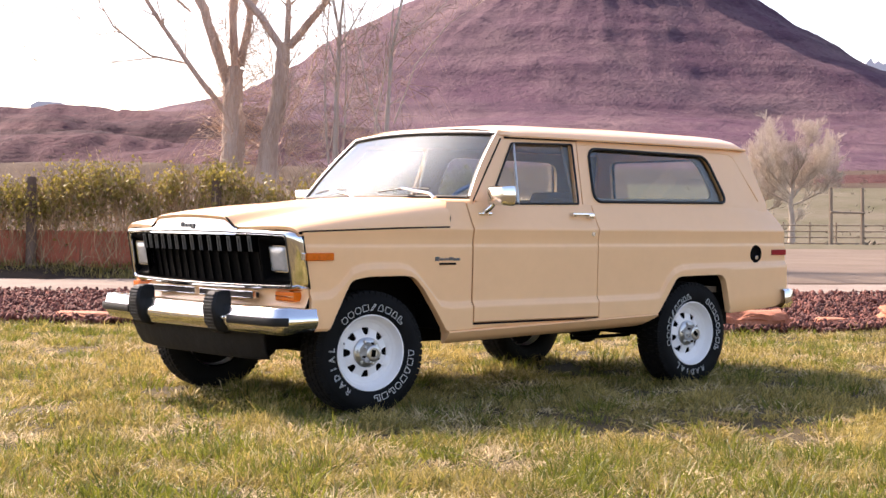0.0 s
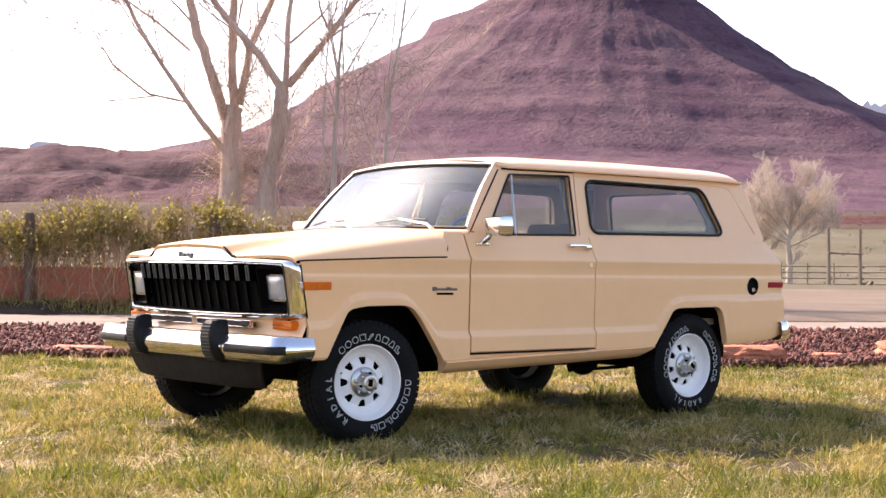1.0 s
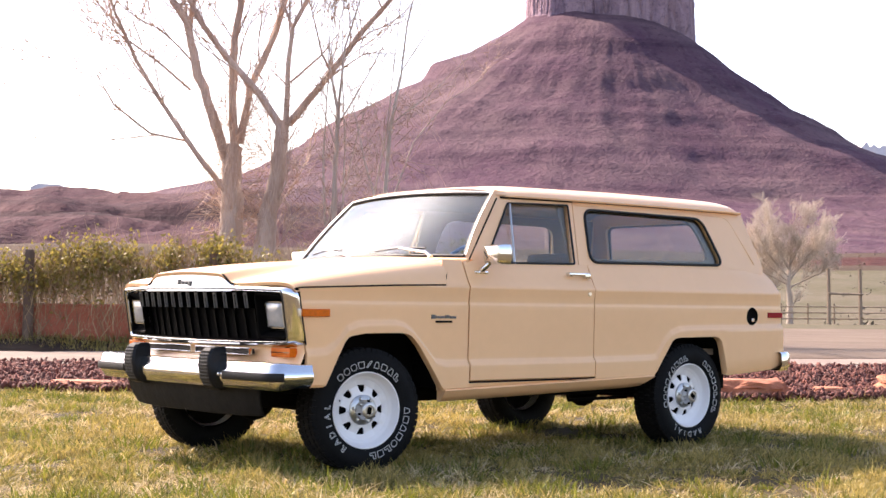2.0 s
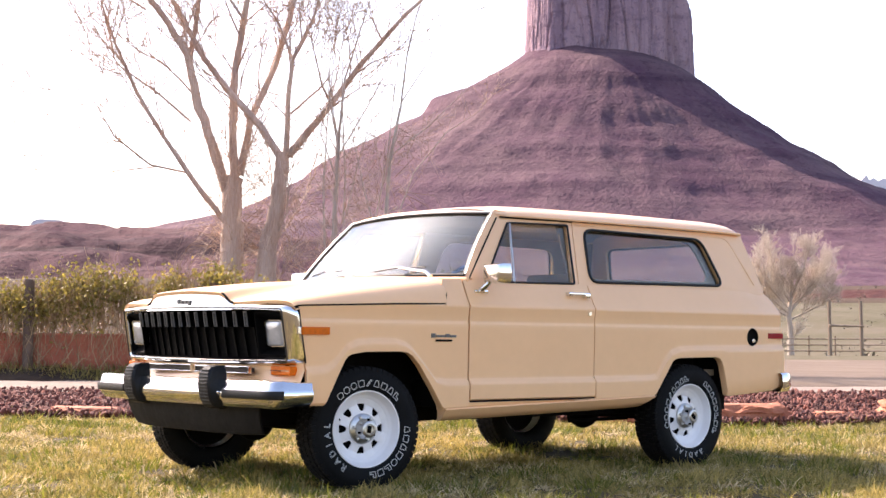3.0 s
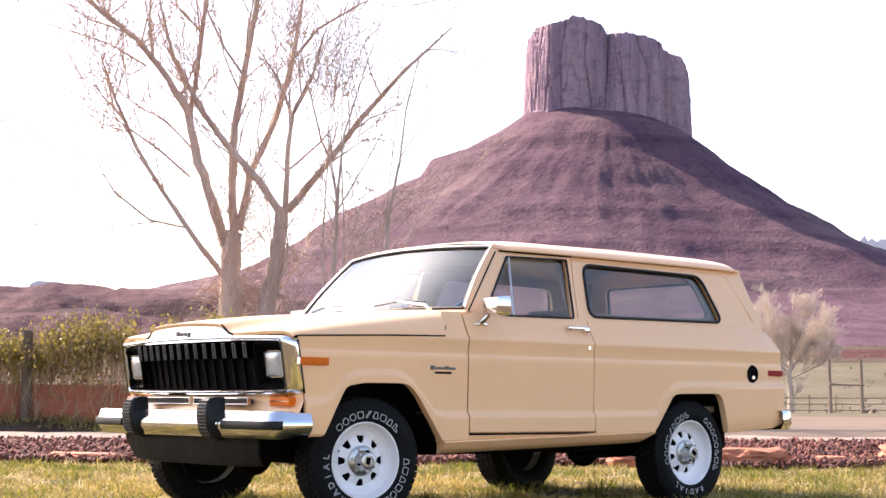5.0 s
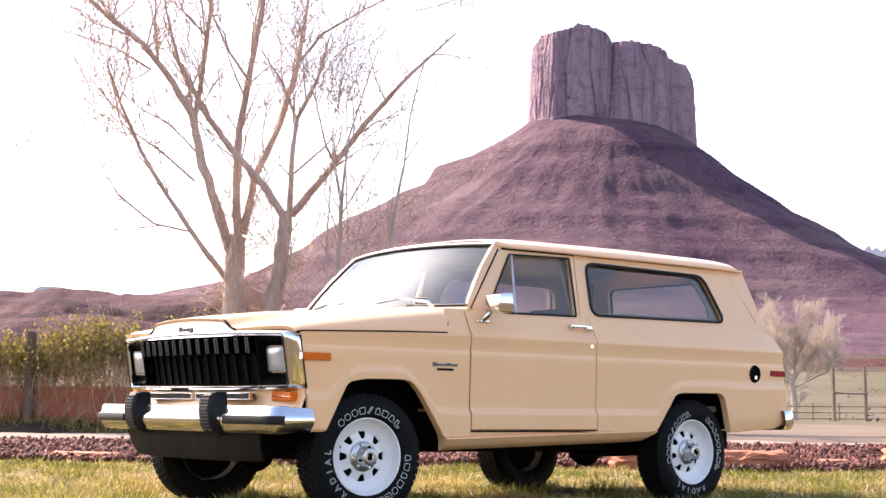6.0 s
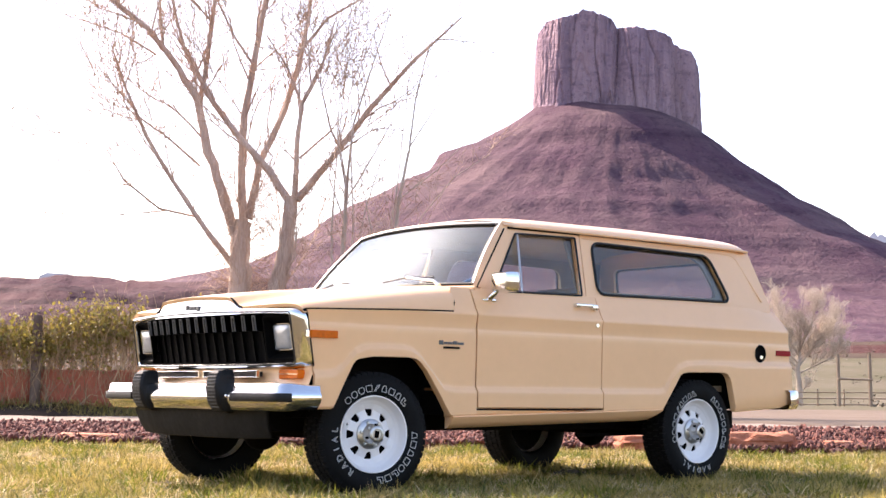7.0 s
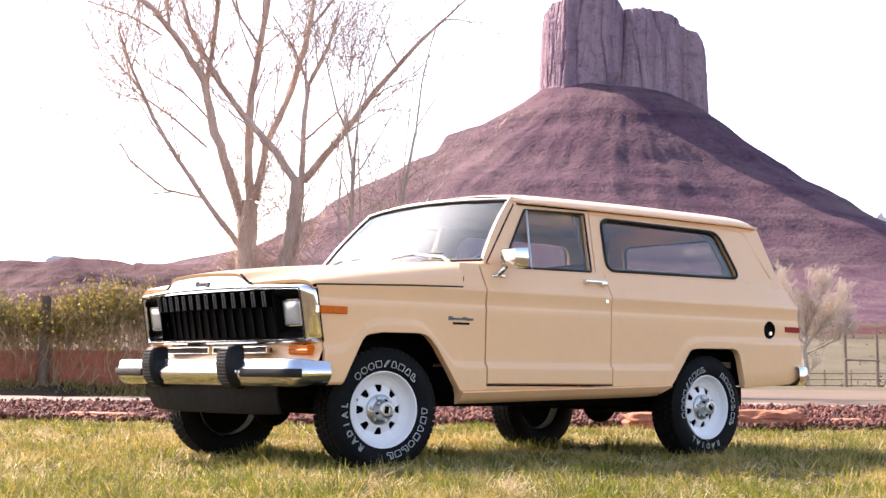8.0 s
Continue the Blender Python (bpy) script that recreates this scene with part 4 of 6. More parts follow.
for s in (-1, 1):
    yc = 0.738 * s
    xc = nose_x(yc)
    # black bucket walls
    bm = bm_new()
    def rr(w, h, x, r=0.02, shear=0.0):
        return [Vector((nose_x(yc + y) - xc + x, yc + y, 0.852 + z)) for y, z in fillet([(-w, -h), (w, -h), (w, h), (-w, h)], r, 4)]
    loft(bm, [rr(0.112, 0.122, xc - 0.012), rr(0.104, 0.112, xc - 0.012), rr(0.082, 0.075, xc + 0.04)], caps=False)
    bucket = part("headlight_bezel", bm, GRILLE, car, "black square headlight bezel", 40)
    bm = bm_new()
    rings = []
    for sc, dx in ((1.0, 0.045), (1.0, 0.020), (0.93, 0.010), (0.7, 0.003), (0.3, 0.0)):
        rings.append([Vector((xc + dx, yc + y * sc, 0.857 + z * sc)) for y, z in fillet([(-0.079, -0.066), (0.079, -0.066), (0.079, 0.066), (-0.079, 0.066)], 0.02, 4)])
    loft(bm, rings)
    part("headlight", bm, LAMP, bucket, "clear rectangular sealed-beam headlight", 40)
    bm = bm_new()
    ring_tube(bm, [Vector((xc + 0.018, yc + y, 0.857 + z)) for y, z in fillet([(-0.083, -0.070), (0.083, -0.070), (0.083, 0.070), (-0.083, 0.070)], 0.02, 4)], 0.005, 6)
    part("headlight_rim", bm, CHROME, bucket, "", 60)
    # parking lamp below
    bm = bm_new()
    yl = 0.79 * s
    box(bm, (nose_x(yl) - 0.018, yl - 0.09, 0.632), (nose_x(yl) + 0.05, yl + 0.09, 0.682), 0.006)
    lamp = part("parking_lamp", bm, AMBER, car, "amber parking lamp below the grille")
    bm = bm_new()
    box(bm, (nose_x(yl) - 0.021, yl - 0.088, 0.655), (nose_x(yl) - 0.017, yl + 0.088, 0.659))
    part("lens_rib", bm, CHROME, lamp)

# valance and slotted panel under the grille
bm = bm_new()
rows = []
for z, d in ((0.70, -0.012), (0.66, -0.005), (0.62, -0.02), (0.60, -0.03), (0.52, 0.0), (0.47, 0.04)):
    rows.append([(nose_x(y) + d + 0.02, y, z) for y in np.linspace(-0.935, 0.935, 31)])
loft(bm, rows, closed=False)
part("lower_front_panel", bm, PAINT, car, "", 40)
for y0, y1 in ((0.03, 0.56), (-0.58, -0.03)):
    bm = bm_new()
    # solid block, brown colour standing in for the dim slot interior
    box(bm, (-0.600, y0, 0.642), (-0.565, y1, 0.670), 0.003)
    slot = part("air_slot", bm, SLOT, car, "slot under the grille, its dim inside painted brown")
    for lo, hi in (((y0 - 0.006, 0.636), (y1 + 0.006, 0.642)), ((y0 - 0.006, 0.670), (y1 + 0.006, 0.676)), ((y0 - 0.008, 0.636), (y0, 0.676)), ((y1, 0.636), (y1 + 0.008, 0.676))):
        bm = bm_new()
        box(bm, (-0.611, *lo), (-0.59, *hi), 0.002)
        part("slot_trim", bm, CHROME, slot)


# ---- bumpers ----
def bumper_x(y):
    return -0.695 + 0.05 * (abs(y) / 0.95) ** 2


def bumper_path(y0):
    """Stations (x, y, nx, ny) along one half of the bumper, from y0 out and round the end."""
    out = [(bumper_x(y), y, -1.0, 0.0) for y in np.linspace(y0, 0.90, 14)]
    cx, cy, r = bumper_x(0.90) + 0.075, 0.90, 0.075
    for a in np.linspace(0.2, 1.0, 6):
        a = a * math.pi / 2
        out.append((cx - r * math.cos(a), cy + r * math.sin(a), -math.cos(a), math.sin(a)))
    out.append((cx + 0.10, cy + r + 0.003, 0.0, 1.0))
    out.append((cx + 0.17, cy + r - 0.002, 0.0, 1.0))
    return out


def along_bumper(section, y0, s):
    return [[(x + nx * d, s * (y + ny * d), z if x < -0.5 else lerp(z, 0.545, 0.12)) for d, z in section] for x, y, nx, ny in bumper_path(y0)]


# the whole nose leans forward at the top
RAKED = ("grille_surround", "surround_groove", "grille_back", "grille_bar", "bar_edge", "headlight_bezel", "headlight", "headlight_rim", "parking_lamp", "lens_rib", "lower_front_panel", "air_slot", "slot_trim")
for ob in car.children_recursive:
    kind = ob.name.split(".")[0]
    if kind in RAKED or kind == "front_fender":
        for p in ob.data.vertices:
            w = 1.0 if kind in RAKED else smooth01((-0.28 - p.co.x) / 0.21)
            p.co.x += w * 0.17 * min(0.31, max(0.0, 1.0 - p.co.z))


SECTION = [(-0.05, 0.602), (-0.012, 0.606), (0.0, 0.598), (0.006, 0.562), (0.014, 0.553), (0.014, 0.515), (0.004, 0.495), (-0.022, 0.462), (-0.05, 0.458)]
bm = bm_new()
right, left = along_bumper(SECTION, 0.0, -1), along_bumper(SECTION, 0.0, 1)
loft(bm, right[:0:-1] + left, closed=False)
bumper = part("front_bumper", bm, CHROME, car, "chrome front bumper with black guards", 50)
for s in (-1, 1):
    bm = bm_new()
    loft(bm, along_bumper([(0.0, 0.556), (0.024, 0.553), (0.027, 0.545), (0.027, 0.518), (0.024, 0.510), (0.0, 0.506)], 0.55, s)[:-3])
    part("rubber_strip", bm, BLACK, bumper, "black rubber rub strip", 40)
    bm = bm_new()
    yc = 0.42 * s
    rings = []
    for z, d, w in ((0.445, 0.03, 0.05), (0.455, 0.0, 0.056), (0.50, -0.03, 0.06), (0.58, -0.045, 0.06), (0.64, -0.035, 0.056), (0.672, -0.015, 0.045), (0.68, 0.01, 0.04)):
        x = -0.70 + d
        rings.append([(x + 0.012, yc - w, z), (x, yc - w + 0.012, z), (x, yc + w - 0.012, z), (x + 0.012, yc + w, z), (-0.63, yc + w * 1.1, z), (-0.63, yc - w * 1.1, z)])
    loft(bm, rings)
    guard = part("bumper_guard", bm, BLACK, bumper, "ribbed black rubber bumper guard", 30)
    for k in range(11):
        z = 0.47 + 0.018 * k
        bm = bm_new()
        x = -0.70 + interp(z, [(0.455, 0.0), (0.50, -0.03), (0.58, -0.045), (0.64, -0.035), (0.672, -0.015)])
        box(bm, (x - 0.005, yc - 0.045, z), (x + 0.004, yc + 0.045, z + 0.008), 0.002)
        part("guard_rib", bm, BLACK, guard)
    bm = bm_new()
    lathe(bm, [(0, -0.008), (0.009, -0.006), (0.011, 0.0)], 12)
    bmesh.ops.transform(bm, matrix=Matrix.Translation((bumper_x(0.5) - 0.016, s * 0.505, 0.535)) @ pose(0, 0, 0, 0, 0, -90), verts=bm.verts)
    part("bumper_bolt", bm, CHROME, bumper, "", 50)
bm = bm_new()
rows = []
for z, d in ((0.47, 0.0), (0.42, 0.012), (0.36, 0.03), (0.305, 0.06), (0.30, 0.075)):
    k = (0.47 - z) / 0.17
    rows.append([(-0.63 + d + 0.05 * (abs(y) / 0.75) ** 3, y * lerp(0.99, 0.93, k), z + 0.008 * (abs(y) / 0.72) ** 4 * k) for y in np.linspace(-0.74, 0.74, 25)])
rows2 = [[(p[0] + 0.012, p[1], p[2]) for p in r] for r in rows[::-1]]
loft(bm, rows + rows2, closed=False)
part("chin_spoiler", bm, SPOILER, car, "black rubber chin spoiler under the bumper", 40)
bm = bm_new()
rings = []
for x0, y, z in [(3.66, -0.945, 0.545), (3.71, -0.95, 0.545), (3.765, -0.935, 0.545), (3.795, -0.89, 0.545), (3.81, 0.0, 0.545), (3.795, 0.89, 0.545), (3.765, 0.935, 0.545), (3.71, 0.95, 0.545), (3.66, 0.945, 0.545)]:
    out = Vector((0.3 if abs(y) > 0.95 else 1.0, 0 if abs(y) < 0.93 else math.copysign(1, y), 0)).normalized()
    rings.append([Vector((x0, y, z)) + out * a + Vector((0, 0, b)) for a, b in ((-0.05, 0.072), (-0.004, 0.07), (0.01, 0.055), (0.016, -0.02), (-0.005, -0.06), (-0.05, -0.066))])
loft(bm, rings, closed=False)
rear_bumper = part("rear_bumper", bm, CHROME, car, "chrome wrap-around rear bumper", 45)

# dark joint between the chrome surround and the fenders
for s in (-1, 1):
    bm = bm_new()
    tube(bm, [(-0.473 + 0.17 * min(0.31, 1.0 - z), s * 0.9325, z) for z in (0.70, 0.76, 0.85, 0.93, 0.985)], 0.005, 6)
    part("fender_joint", bm, DARK, car)

# wipers
for y0, y1 in ((0.25, 0.62), (-0.55, -0.12)):
    bm = bm_new()
    a, b = ws_point(y0 / 0.85, 0.10, 0.025), ws_point(y1 / 0.85, 0.055, 0.025)
    tube(bm, [a, (a + b) / 2 + Vector((-0.01, 0, 0.012)), b], 0.006, 6)
    wp = part("wiper_blade", bm, BLACK, car, "black windscreen wiper")
    bm = bm_new()
    base = Vector((0.655, y0 - 0.12, 1.205))
    tube(bm, [base, base + Vector((0.005, 0.05, 0.03)), (a + b) / 2 + Vector((-0.012, 0, 0.014))], [0.014, 0.009, 0.006], 8)
    part("wiper_arm", bm, CHROME, wp)

# ---- cabin ----
bm = bm_new()
box(bm, (0.75, -0.80, 0.60), (3.55, 0.80, 0.64))
part("cabin_floor", bm, TRIM, car)
bm = bm_new()
loft(bm, [[(x, s * 0.722, roof_point(x, s * 0.9)[2] - 0.035 - 0.04 * abs(s) ** 12) for s in np.linspace(-1, 1, 17)] for x in np.linspace(1.25, 3.42, 8)], closed=False)
part("headliner", bm, HEADLINER, car)
bm = bm_new()
rings = [[(x, -0.80, z) for x, z in ((0.80, 1.16), (0.95, 1.17), (1.02, 1.12), (1.0, 0.95), (0.80, 0.92))], [(x, 0.80, z) for x, z in ((0.80, 1.16), (0.95, 1.17), (1.02, 1.12), (1.0, 0.95), (0.80, 0.92))]]
loft(bm, rings)
part("dashboard", bm, SEAT, car)
for nm, x0 in (("front_seat", 1.45), ("rear_seat", 2.35)):
    for yc in ((-0.38, 0.38) if nm == "front_seat" else (0.0,)):
        w = 0.27 if nm == "front_seat" else 0.62
        bm = bm_new()
        box(bm, (x0, yc - w, 0.70), (x0 + 0.5, yc + w, 0.88), 0.05)
        st = part(nm, bm, SEAT, car, "brown upholstered seat")
        bm = bm_new()
        box(bm, (-0.06, -w, 0.0), (0.07, w, 0.46 if nm == "front_seat" else 0.34), 0.05, Matrix.Translation((x0 + 0.47, yc, 0.82)) @ pose(0, 0, 0, 0, 12, 0))
        part("seat_back", bm, SEAT, st)
bm = bm_new()
c, n = Vector((1.13, -0.38, 1.15)), 28
ax = Vector((-0.75, 0, 0.55)).normalized()
e1, e2 = Vector((0, 1, 0)), ax.cross(Vector((0, 1, 0)))
ring_tube(bm, [c + 0.19 * (math.cos(2 * math.pi * k / n) * e1 + math.sin(2 * math.pi * k / n) * e2) for k in range(n)], 0.013, 8)
for a in (0.3, 2.84, 4.71):
    tube(bm, [c + 0.02 * e1, c + 0.18 * (math.cos(a) * e1 + math.sin(a) * e2)], 0.01, 6)
tube(bm, [c, c + Vector((-0.28, 0, -0.17))], 0.03, 8)
part("steering_wheel", bm, BLUE, car, "blue steering wheel", 50)


def inner_trim():
    bm = bm_new()
    win = fillet([(1.86, 1.225), (1.91, 1.53), (2.98, 1.52), (3.09, 1.24)], 0.10, 8)
    sheet(bm, [[(1.70, 1.0), (1.70, 1.585), (3.40, 1.585), (3.50, 1.18), (3.5, 1.0)], win], lambda a, b, d: (a, pillar_y(b) + 0.06 + d, b), 0.02)
    return bm


both("inner_quarter_trim", inner_trim, TRIM, car)


def door_card():
    bm = bm_new()
    box(bm, (0.78, -0.82, 0.64), (1.75, -0.80, 1.17), 0.006)
    return bm


both("door_card", door_card, TRIM, car)

# ---- wheels ----
def make_wheel():
    w = new("wheel")
    # tyre
    bm = bm_new()
    prof = [(0.205, -0.075), (0.212, -0.092), (0.222, -0.100), (0.250, -0.110), (0.280, -0.112), (0.305, -0.107), (0.322, -0.098), (0.331, -0.086), (0.335, -0.06), (0.336, 0.0), (0.335, 0.06), (0.331, 0.086), (0.322, 0.098), (0.305, 0.107), (0.280, 0.112), (0.250, 0.110), (0.222, 0.10), (0.205, 0.08)]
    lathe(bm, prof, 72)
    tyre = part("tyre", bm, TYRE, w, "black all-terrain tyre with raised white lettering", 40)
    # tread blocks: shoulder lugs and two centre rows in one mesh
    bm = bm_new()
    for k in range(56):
        a = 2 * math.pi * k / 56
        for row, (y0, y1) in enumerate(((-0.102, -0.058), (-0.048, -0.004), (0.004, 0.048), (0.058, 0.102))):
            off = a + (0.5 if row % 2 else 0) * 2 * math.pi / 56
            outer = row in (0, 3)
            m = pose(0, 0, 0, 0, -math.degrees(off), 0)
            r0, r1 = 0.325, 0.345
            hw = 0.0175
            for (yy0, yy1, ra, rb) in (((y0, y1, r0, r1),) if not outer else ((y0, y1, 0.318, 0.343),)):
                vs = []
                for r, sc in ((ra, 1.0), (rb, 0.86)):
                    yo0, yo1 = yy0, yy1
                    if outer and r == rb:
                        yo0, yo1 = (yy0 + 0.012, yy1) if row == 0 else (yy0, yy1 - 0.012)
                    vs.append([bm.verts.new(m @ Vector((r, y, t))) for y, t in ((yo0, -hw * sc), (yo1, -hw * sc), (yo1, hw * sc), (yo0, hw * sc))])
                for i in range(4):
                    j = (i + 1) % 4
                    bm.faces.new((vs[0][i], vs[0][j], vs[1][j], vs[1][i]))
                bm.faces.new(vs[1])
    tagged(part("tread", bm, TYRE, tyre, "chunky tread blocks"), kind="stuff")
    # sidewall maker's marks as plain outlined shapes
    BOXY = [(-1, 0), (1, 0), (1, 1), (-1, 1)]
    ROUND = [(-0.5, 0), (0.5, 0), (1, 0.3), (1, 0.7), (0.5, 1), (-0.5, 1), (-1, 0.7), (-1, 0.3)]
    SLANT = [(-1, 0), (-0.4, 0), (1, 1), (0.4, 1)]
    WEDGE = [(-1, 0), (1, 0), (0.45, 1), (-0.45, 1)]
    STEP = [(-1, 0), (1, 0), (1, 0.38), (-0.1, 0.38), (-0.1, 1), (-1, 1)]

    def outline_bar(mid, half, shape):
        bm = bm_new()
        loop = []
        for (p0, q0), (p1, q1) in zip(shape, shape[1:] + shape[:1]):
            for k in range(3):
                p, q = lerp(p0, p1, k / 3), lerp(q0, q1, k / 3)
                a, r = mid - p * half, lerp(0.237, 0.271, q)
                loop.append(Vector((r * math.cos(a), -0.1125, r * math.sin(a))))
        ring_tube(bm, loop, 0.0019, 5)
        return bm

    def arc_word(shapes, mid, pitch):
        for k, shape in enumerate(shapes):
            a = mid - (k - (len(shapes) - 1) / 2) * pitch
            part("lettering_bar", outline_bar(a, pitch * 0.36, shape), LETTER, tyre)

    arc_word([ROUND, ROUND, ROUND, BOXY, SLANT, WEDGE, BOXY, WEDGE, STEP], radians(97), 0.195)
    arc_word([WEDGE, BOXY, WEDGE, BOXY, ROUND, STEP, BOXY, STEP], radians(-34), 0.2)
    word = "RADIAL"
    for k, ch in enumerate(word):
        a = radians(212) - (k - 2.5) * 0.205
        cu = bpy.data.curves.new("letter", "FONT")
        cu.body, cu.size, cu.align_x, cu.align_y = ch, 0.05, "CENTER", "CENTER"
        cu.fill_mode, cu.bevel_depth, cu.bevel_resolution, cu.resolution_u = "NONE", 0.0012, 0, 3
        tmp = new("letter_tmp", cu)
        dg = bpy.context.evaluated_depsgraph_get()
        me = bpy.data.meshes.new_from_object(tmp.evaluated_get(dg))
        bpy.data.objects.remove(tmp)
        # letters stand with their feet towards the hub
        m = Matrix.Translation((0.254 * math.cos(a), -0.1135, 0.254 * math.sin(a))) @ Matrix.Rotation(-a + math.pi / 2, 4, "Y") @ Matrix.Rotation(math.pi / 2, 4, "X")
        me.transform(m)
        me.materials.clear()
        me.materials.append(LETTER)
        lt = new("letter", me)
        lt.parent = tyre
    # rim: outer lip and barrel
    bm = bm_new()
    lathe(bm, [(0.196, 0.07), (0.196, -0.06), (0.206, -0.082), (0.214, -0.092), (0.213, -0.100), (0.207, -0.100), (0.200, -0.086), (0.190, -0.060), (0.183, -0.052), (0.172, -0.048), (0.165, -0.040)], 64)
    rim = part("rim", bm, WHITE, w, "white steel rim", 40)
    # spoked disc with eight windows
    bm = bm_new()
    holes = []
    for k in range(8):
        a = 2 * math.pi * (k + 0.18) / 8
        tri = fillet([(0.098, -0.012), (0.138, -0.026), (0.138, 0.026), (0.098, 0.012)], 0.010, 3)
        holes.append([(r * math.cos(a) - t * math.sin(a), r * math.sin(a) + t * math.cos(a)) for r, t in tri])
    ring = lambda r, n=64: [(r * math.cos(2 * math.pi * k / n), r * math.sin(2 * math.pi * k / n)) for k in range(n)]
    def disc(a, b, d):
        r = math.hypot(a, b)
        y = interp(r, [(0.04, -0.050), (0.085, -0.050), (0.10, -0.046), (0.142, -0.030), (0.168, -0.044)])
        return (a, y + d, b)
    sheet(bm, [ring(0.168), ring(0.058, 32)] + holes, disc, 0.008)
    part("wheel_disc", bm, WHITE, rim, "white spoked wheel centre", 30)
    bm = bm_new()
    lathe(bm, [(0.19, 0.0), (0.0, 0.0)], 32)
    part("brake_drum", bm, DARK, w)
    # hub: chrome cap, locking hub and nuts
    bm = bm_new()
    lathe(bm, [(0.084, -0.046), (0.084, -0.060), (0.074, -0.068), (0.058, -0.072), (0.052, -0.10), (0.047, -0.106), (0.044, -0.128), (0.038, -0.132), (0.030, -0.132), (0.026, -0.126), (0.0, -0.126)], 32)
    hub = part("hub", bm, SATIN, w, "chrome free-wheeling hub", 35)
    bm = bm_new()
    box(bm, (-0.012, -0.134, -0.02), (0.012, -0.124, 0.02), 0.004)
    part("hub_dial", bm, GRILLE, hub)
    for k in range(6):
        a = 2 * math.pi * k / 6
        bm = bm_new()
        lathe(bm, [(0.0115, -0.05), (0.0115, -0.075), (0.008, -0.082), (0.0, -0.083)], 6)
        bmesh.ops.transform(bm, matrix=Matrix.Translation((0.066 * math.cos(a), 0, 0.066 * math.sin(a))), verts=bm.verts)
        part("wheel_nut", bm, SATIN, hub)
    for k in range(6):
        a = 2 * math.pi * (k + 0.5) / 6
        bm = bm_new()
        lathe(bm, [(0.0075, -0.095), (0.0075, -0.112), (0.0, -0.114)], 6)
        bmesh.ops.transform(bm, matrix=Matrix.Translation((0.052 * math.cos(a), 0, 0.052 * math.sin(a))), verts=bm.verts)
        part("hub_bolt", bm, DARK if k % 2 else SATIN, hub)
    bm = bm_new()
    tube(bm, [(-0.150, -0.05, 0.03), (-0.165, -0.075, 0.034)], 0.0045, 6)
    part("valve_stem", bm, BLACK, w)
    return w


first = make_wheel()
first.parent = car
tagged(first, "black tyre on a white spoked steel wheel")
def set_pose(w, m):
    w.matrix_basis = m
set_pose(first, pose(AXLE_F, -0.80, HUB_Z, 0, 8, -7))
for x, y, rz, ry in ((AXLE_F, 0.80, 173, 20), (AXLE_R, -0.80, 0, -50), (AXLE_R, 0.80, 180, 0)):
    copy_thing(first, pose(x, y, HUB_Z, 0, ry, rz))

# ---- wall, trellis hedge ----
def flat_box(name, u0, u1, v0, v1, z0, z1, material, parent=None, bevel=0.0):
    bm = bm_new()
    n = max(2, int(abs(u1 - u0) / 0.4))
    rings = []
    for k in range(n + 1):
        u = lerp(u0, u1, k / n)
        w = 0.012 * noise.noise((u * 0.8, 3.3, 1))
        b = min(bevel, 0.04)
        rings.append([V(u, v0, z0), V(u, v0 + w, z1 - b), V(u, v0 + b + w, z1 + w), V(u, v1 - b, z1 + w), V(u, v1, z1 - b), V(u, v1, z0)])
    loft(bm, rings)
    return part(name, bm, material, parent, "", 40)


tagged(flat_box("garden_wall", -14, 0.5, 23.0, 23.35, 0.1, 0.87, STUCCO, None, 0.03), "low red stucco garden wall under a vine trellis", "wall", kind="structure")
for u in (-12.1, -9.2, -6.35, -3.5, -0.65):
    bm = bm_new()
    rings = []
    for z, r in ((0.0, 0.088), (0.6, 0.084), (1.2, 0.08), (1.66, 0.078), (1.70, 0.06)):
        rings.append([V(u + r * math.cos(a) * (1 + 0.08 * math.sin(3 * a + z)), 22.9 + r * math.sin(a), z) for a in np.linspace(0, 2 * math.pi, 11)[:-1]])
    loft(bm, rings)
    tagged(part("trellis_post", bm, WOOD, None, "", 40), "dark weathered round timber trellis post by the wall", "post", "trellis posts")


def ribbons(starts, dirs, lengths, widths, rng, bend=0.2, sag=0.0):
    """Many thin tapered two-segment strips as triangles; numpy arrays in, verts and faces out."""
    n = len(starts)
    side = np.cross(dirs, rng.normal(size=(n, 3)))
    side /= np.linalg.norm(side, axis=1, keepdims=True) + 1e-9
    mid = starts + dirs * lengths[:, None] * 0.55
    bendv = rng.normal(size=(n, 3)) * (bend * lengths)[:, None]
    bendv[:, 2] -= sag * lengths
    tip = starts + dirs * lengths[:, None] + bendv
    w = widths[:, None] * 0.5
    vs = np.stack([starts - side * w, starts + side * w, mid - side * w * 0.8, mid + side * w * 0.8, tip], 1).reshape(-1, 3)
    b = np.arange(n)[:, None] * 5
    fs = np.concatenate([b + np.array([[0, 1, 3]]), b + np.array([[0, 3, 2]]), b + np.array([[2, 3, 4]])], 1).reshape(-1, 3)
    return vs, fs


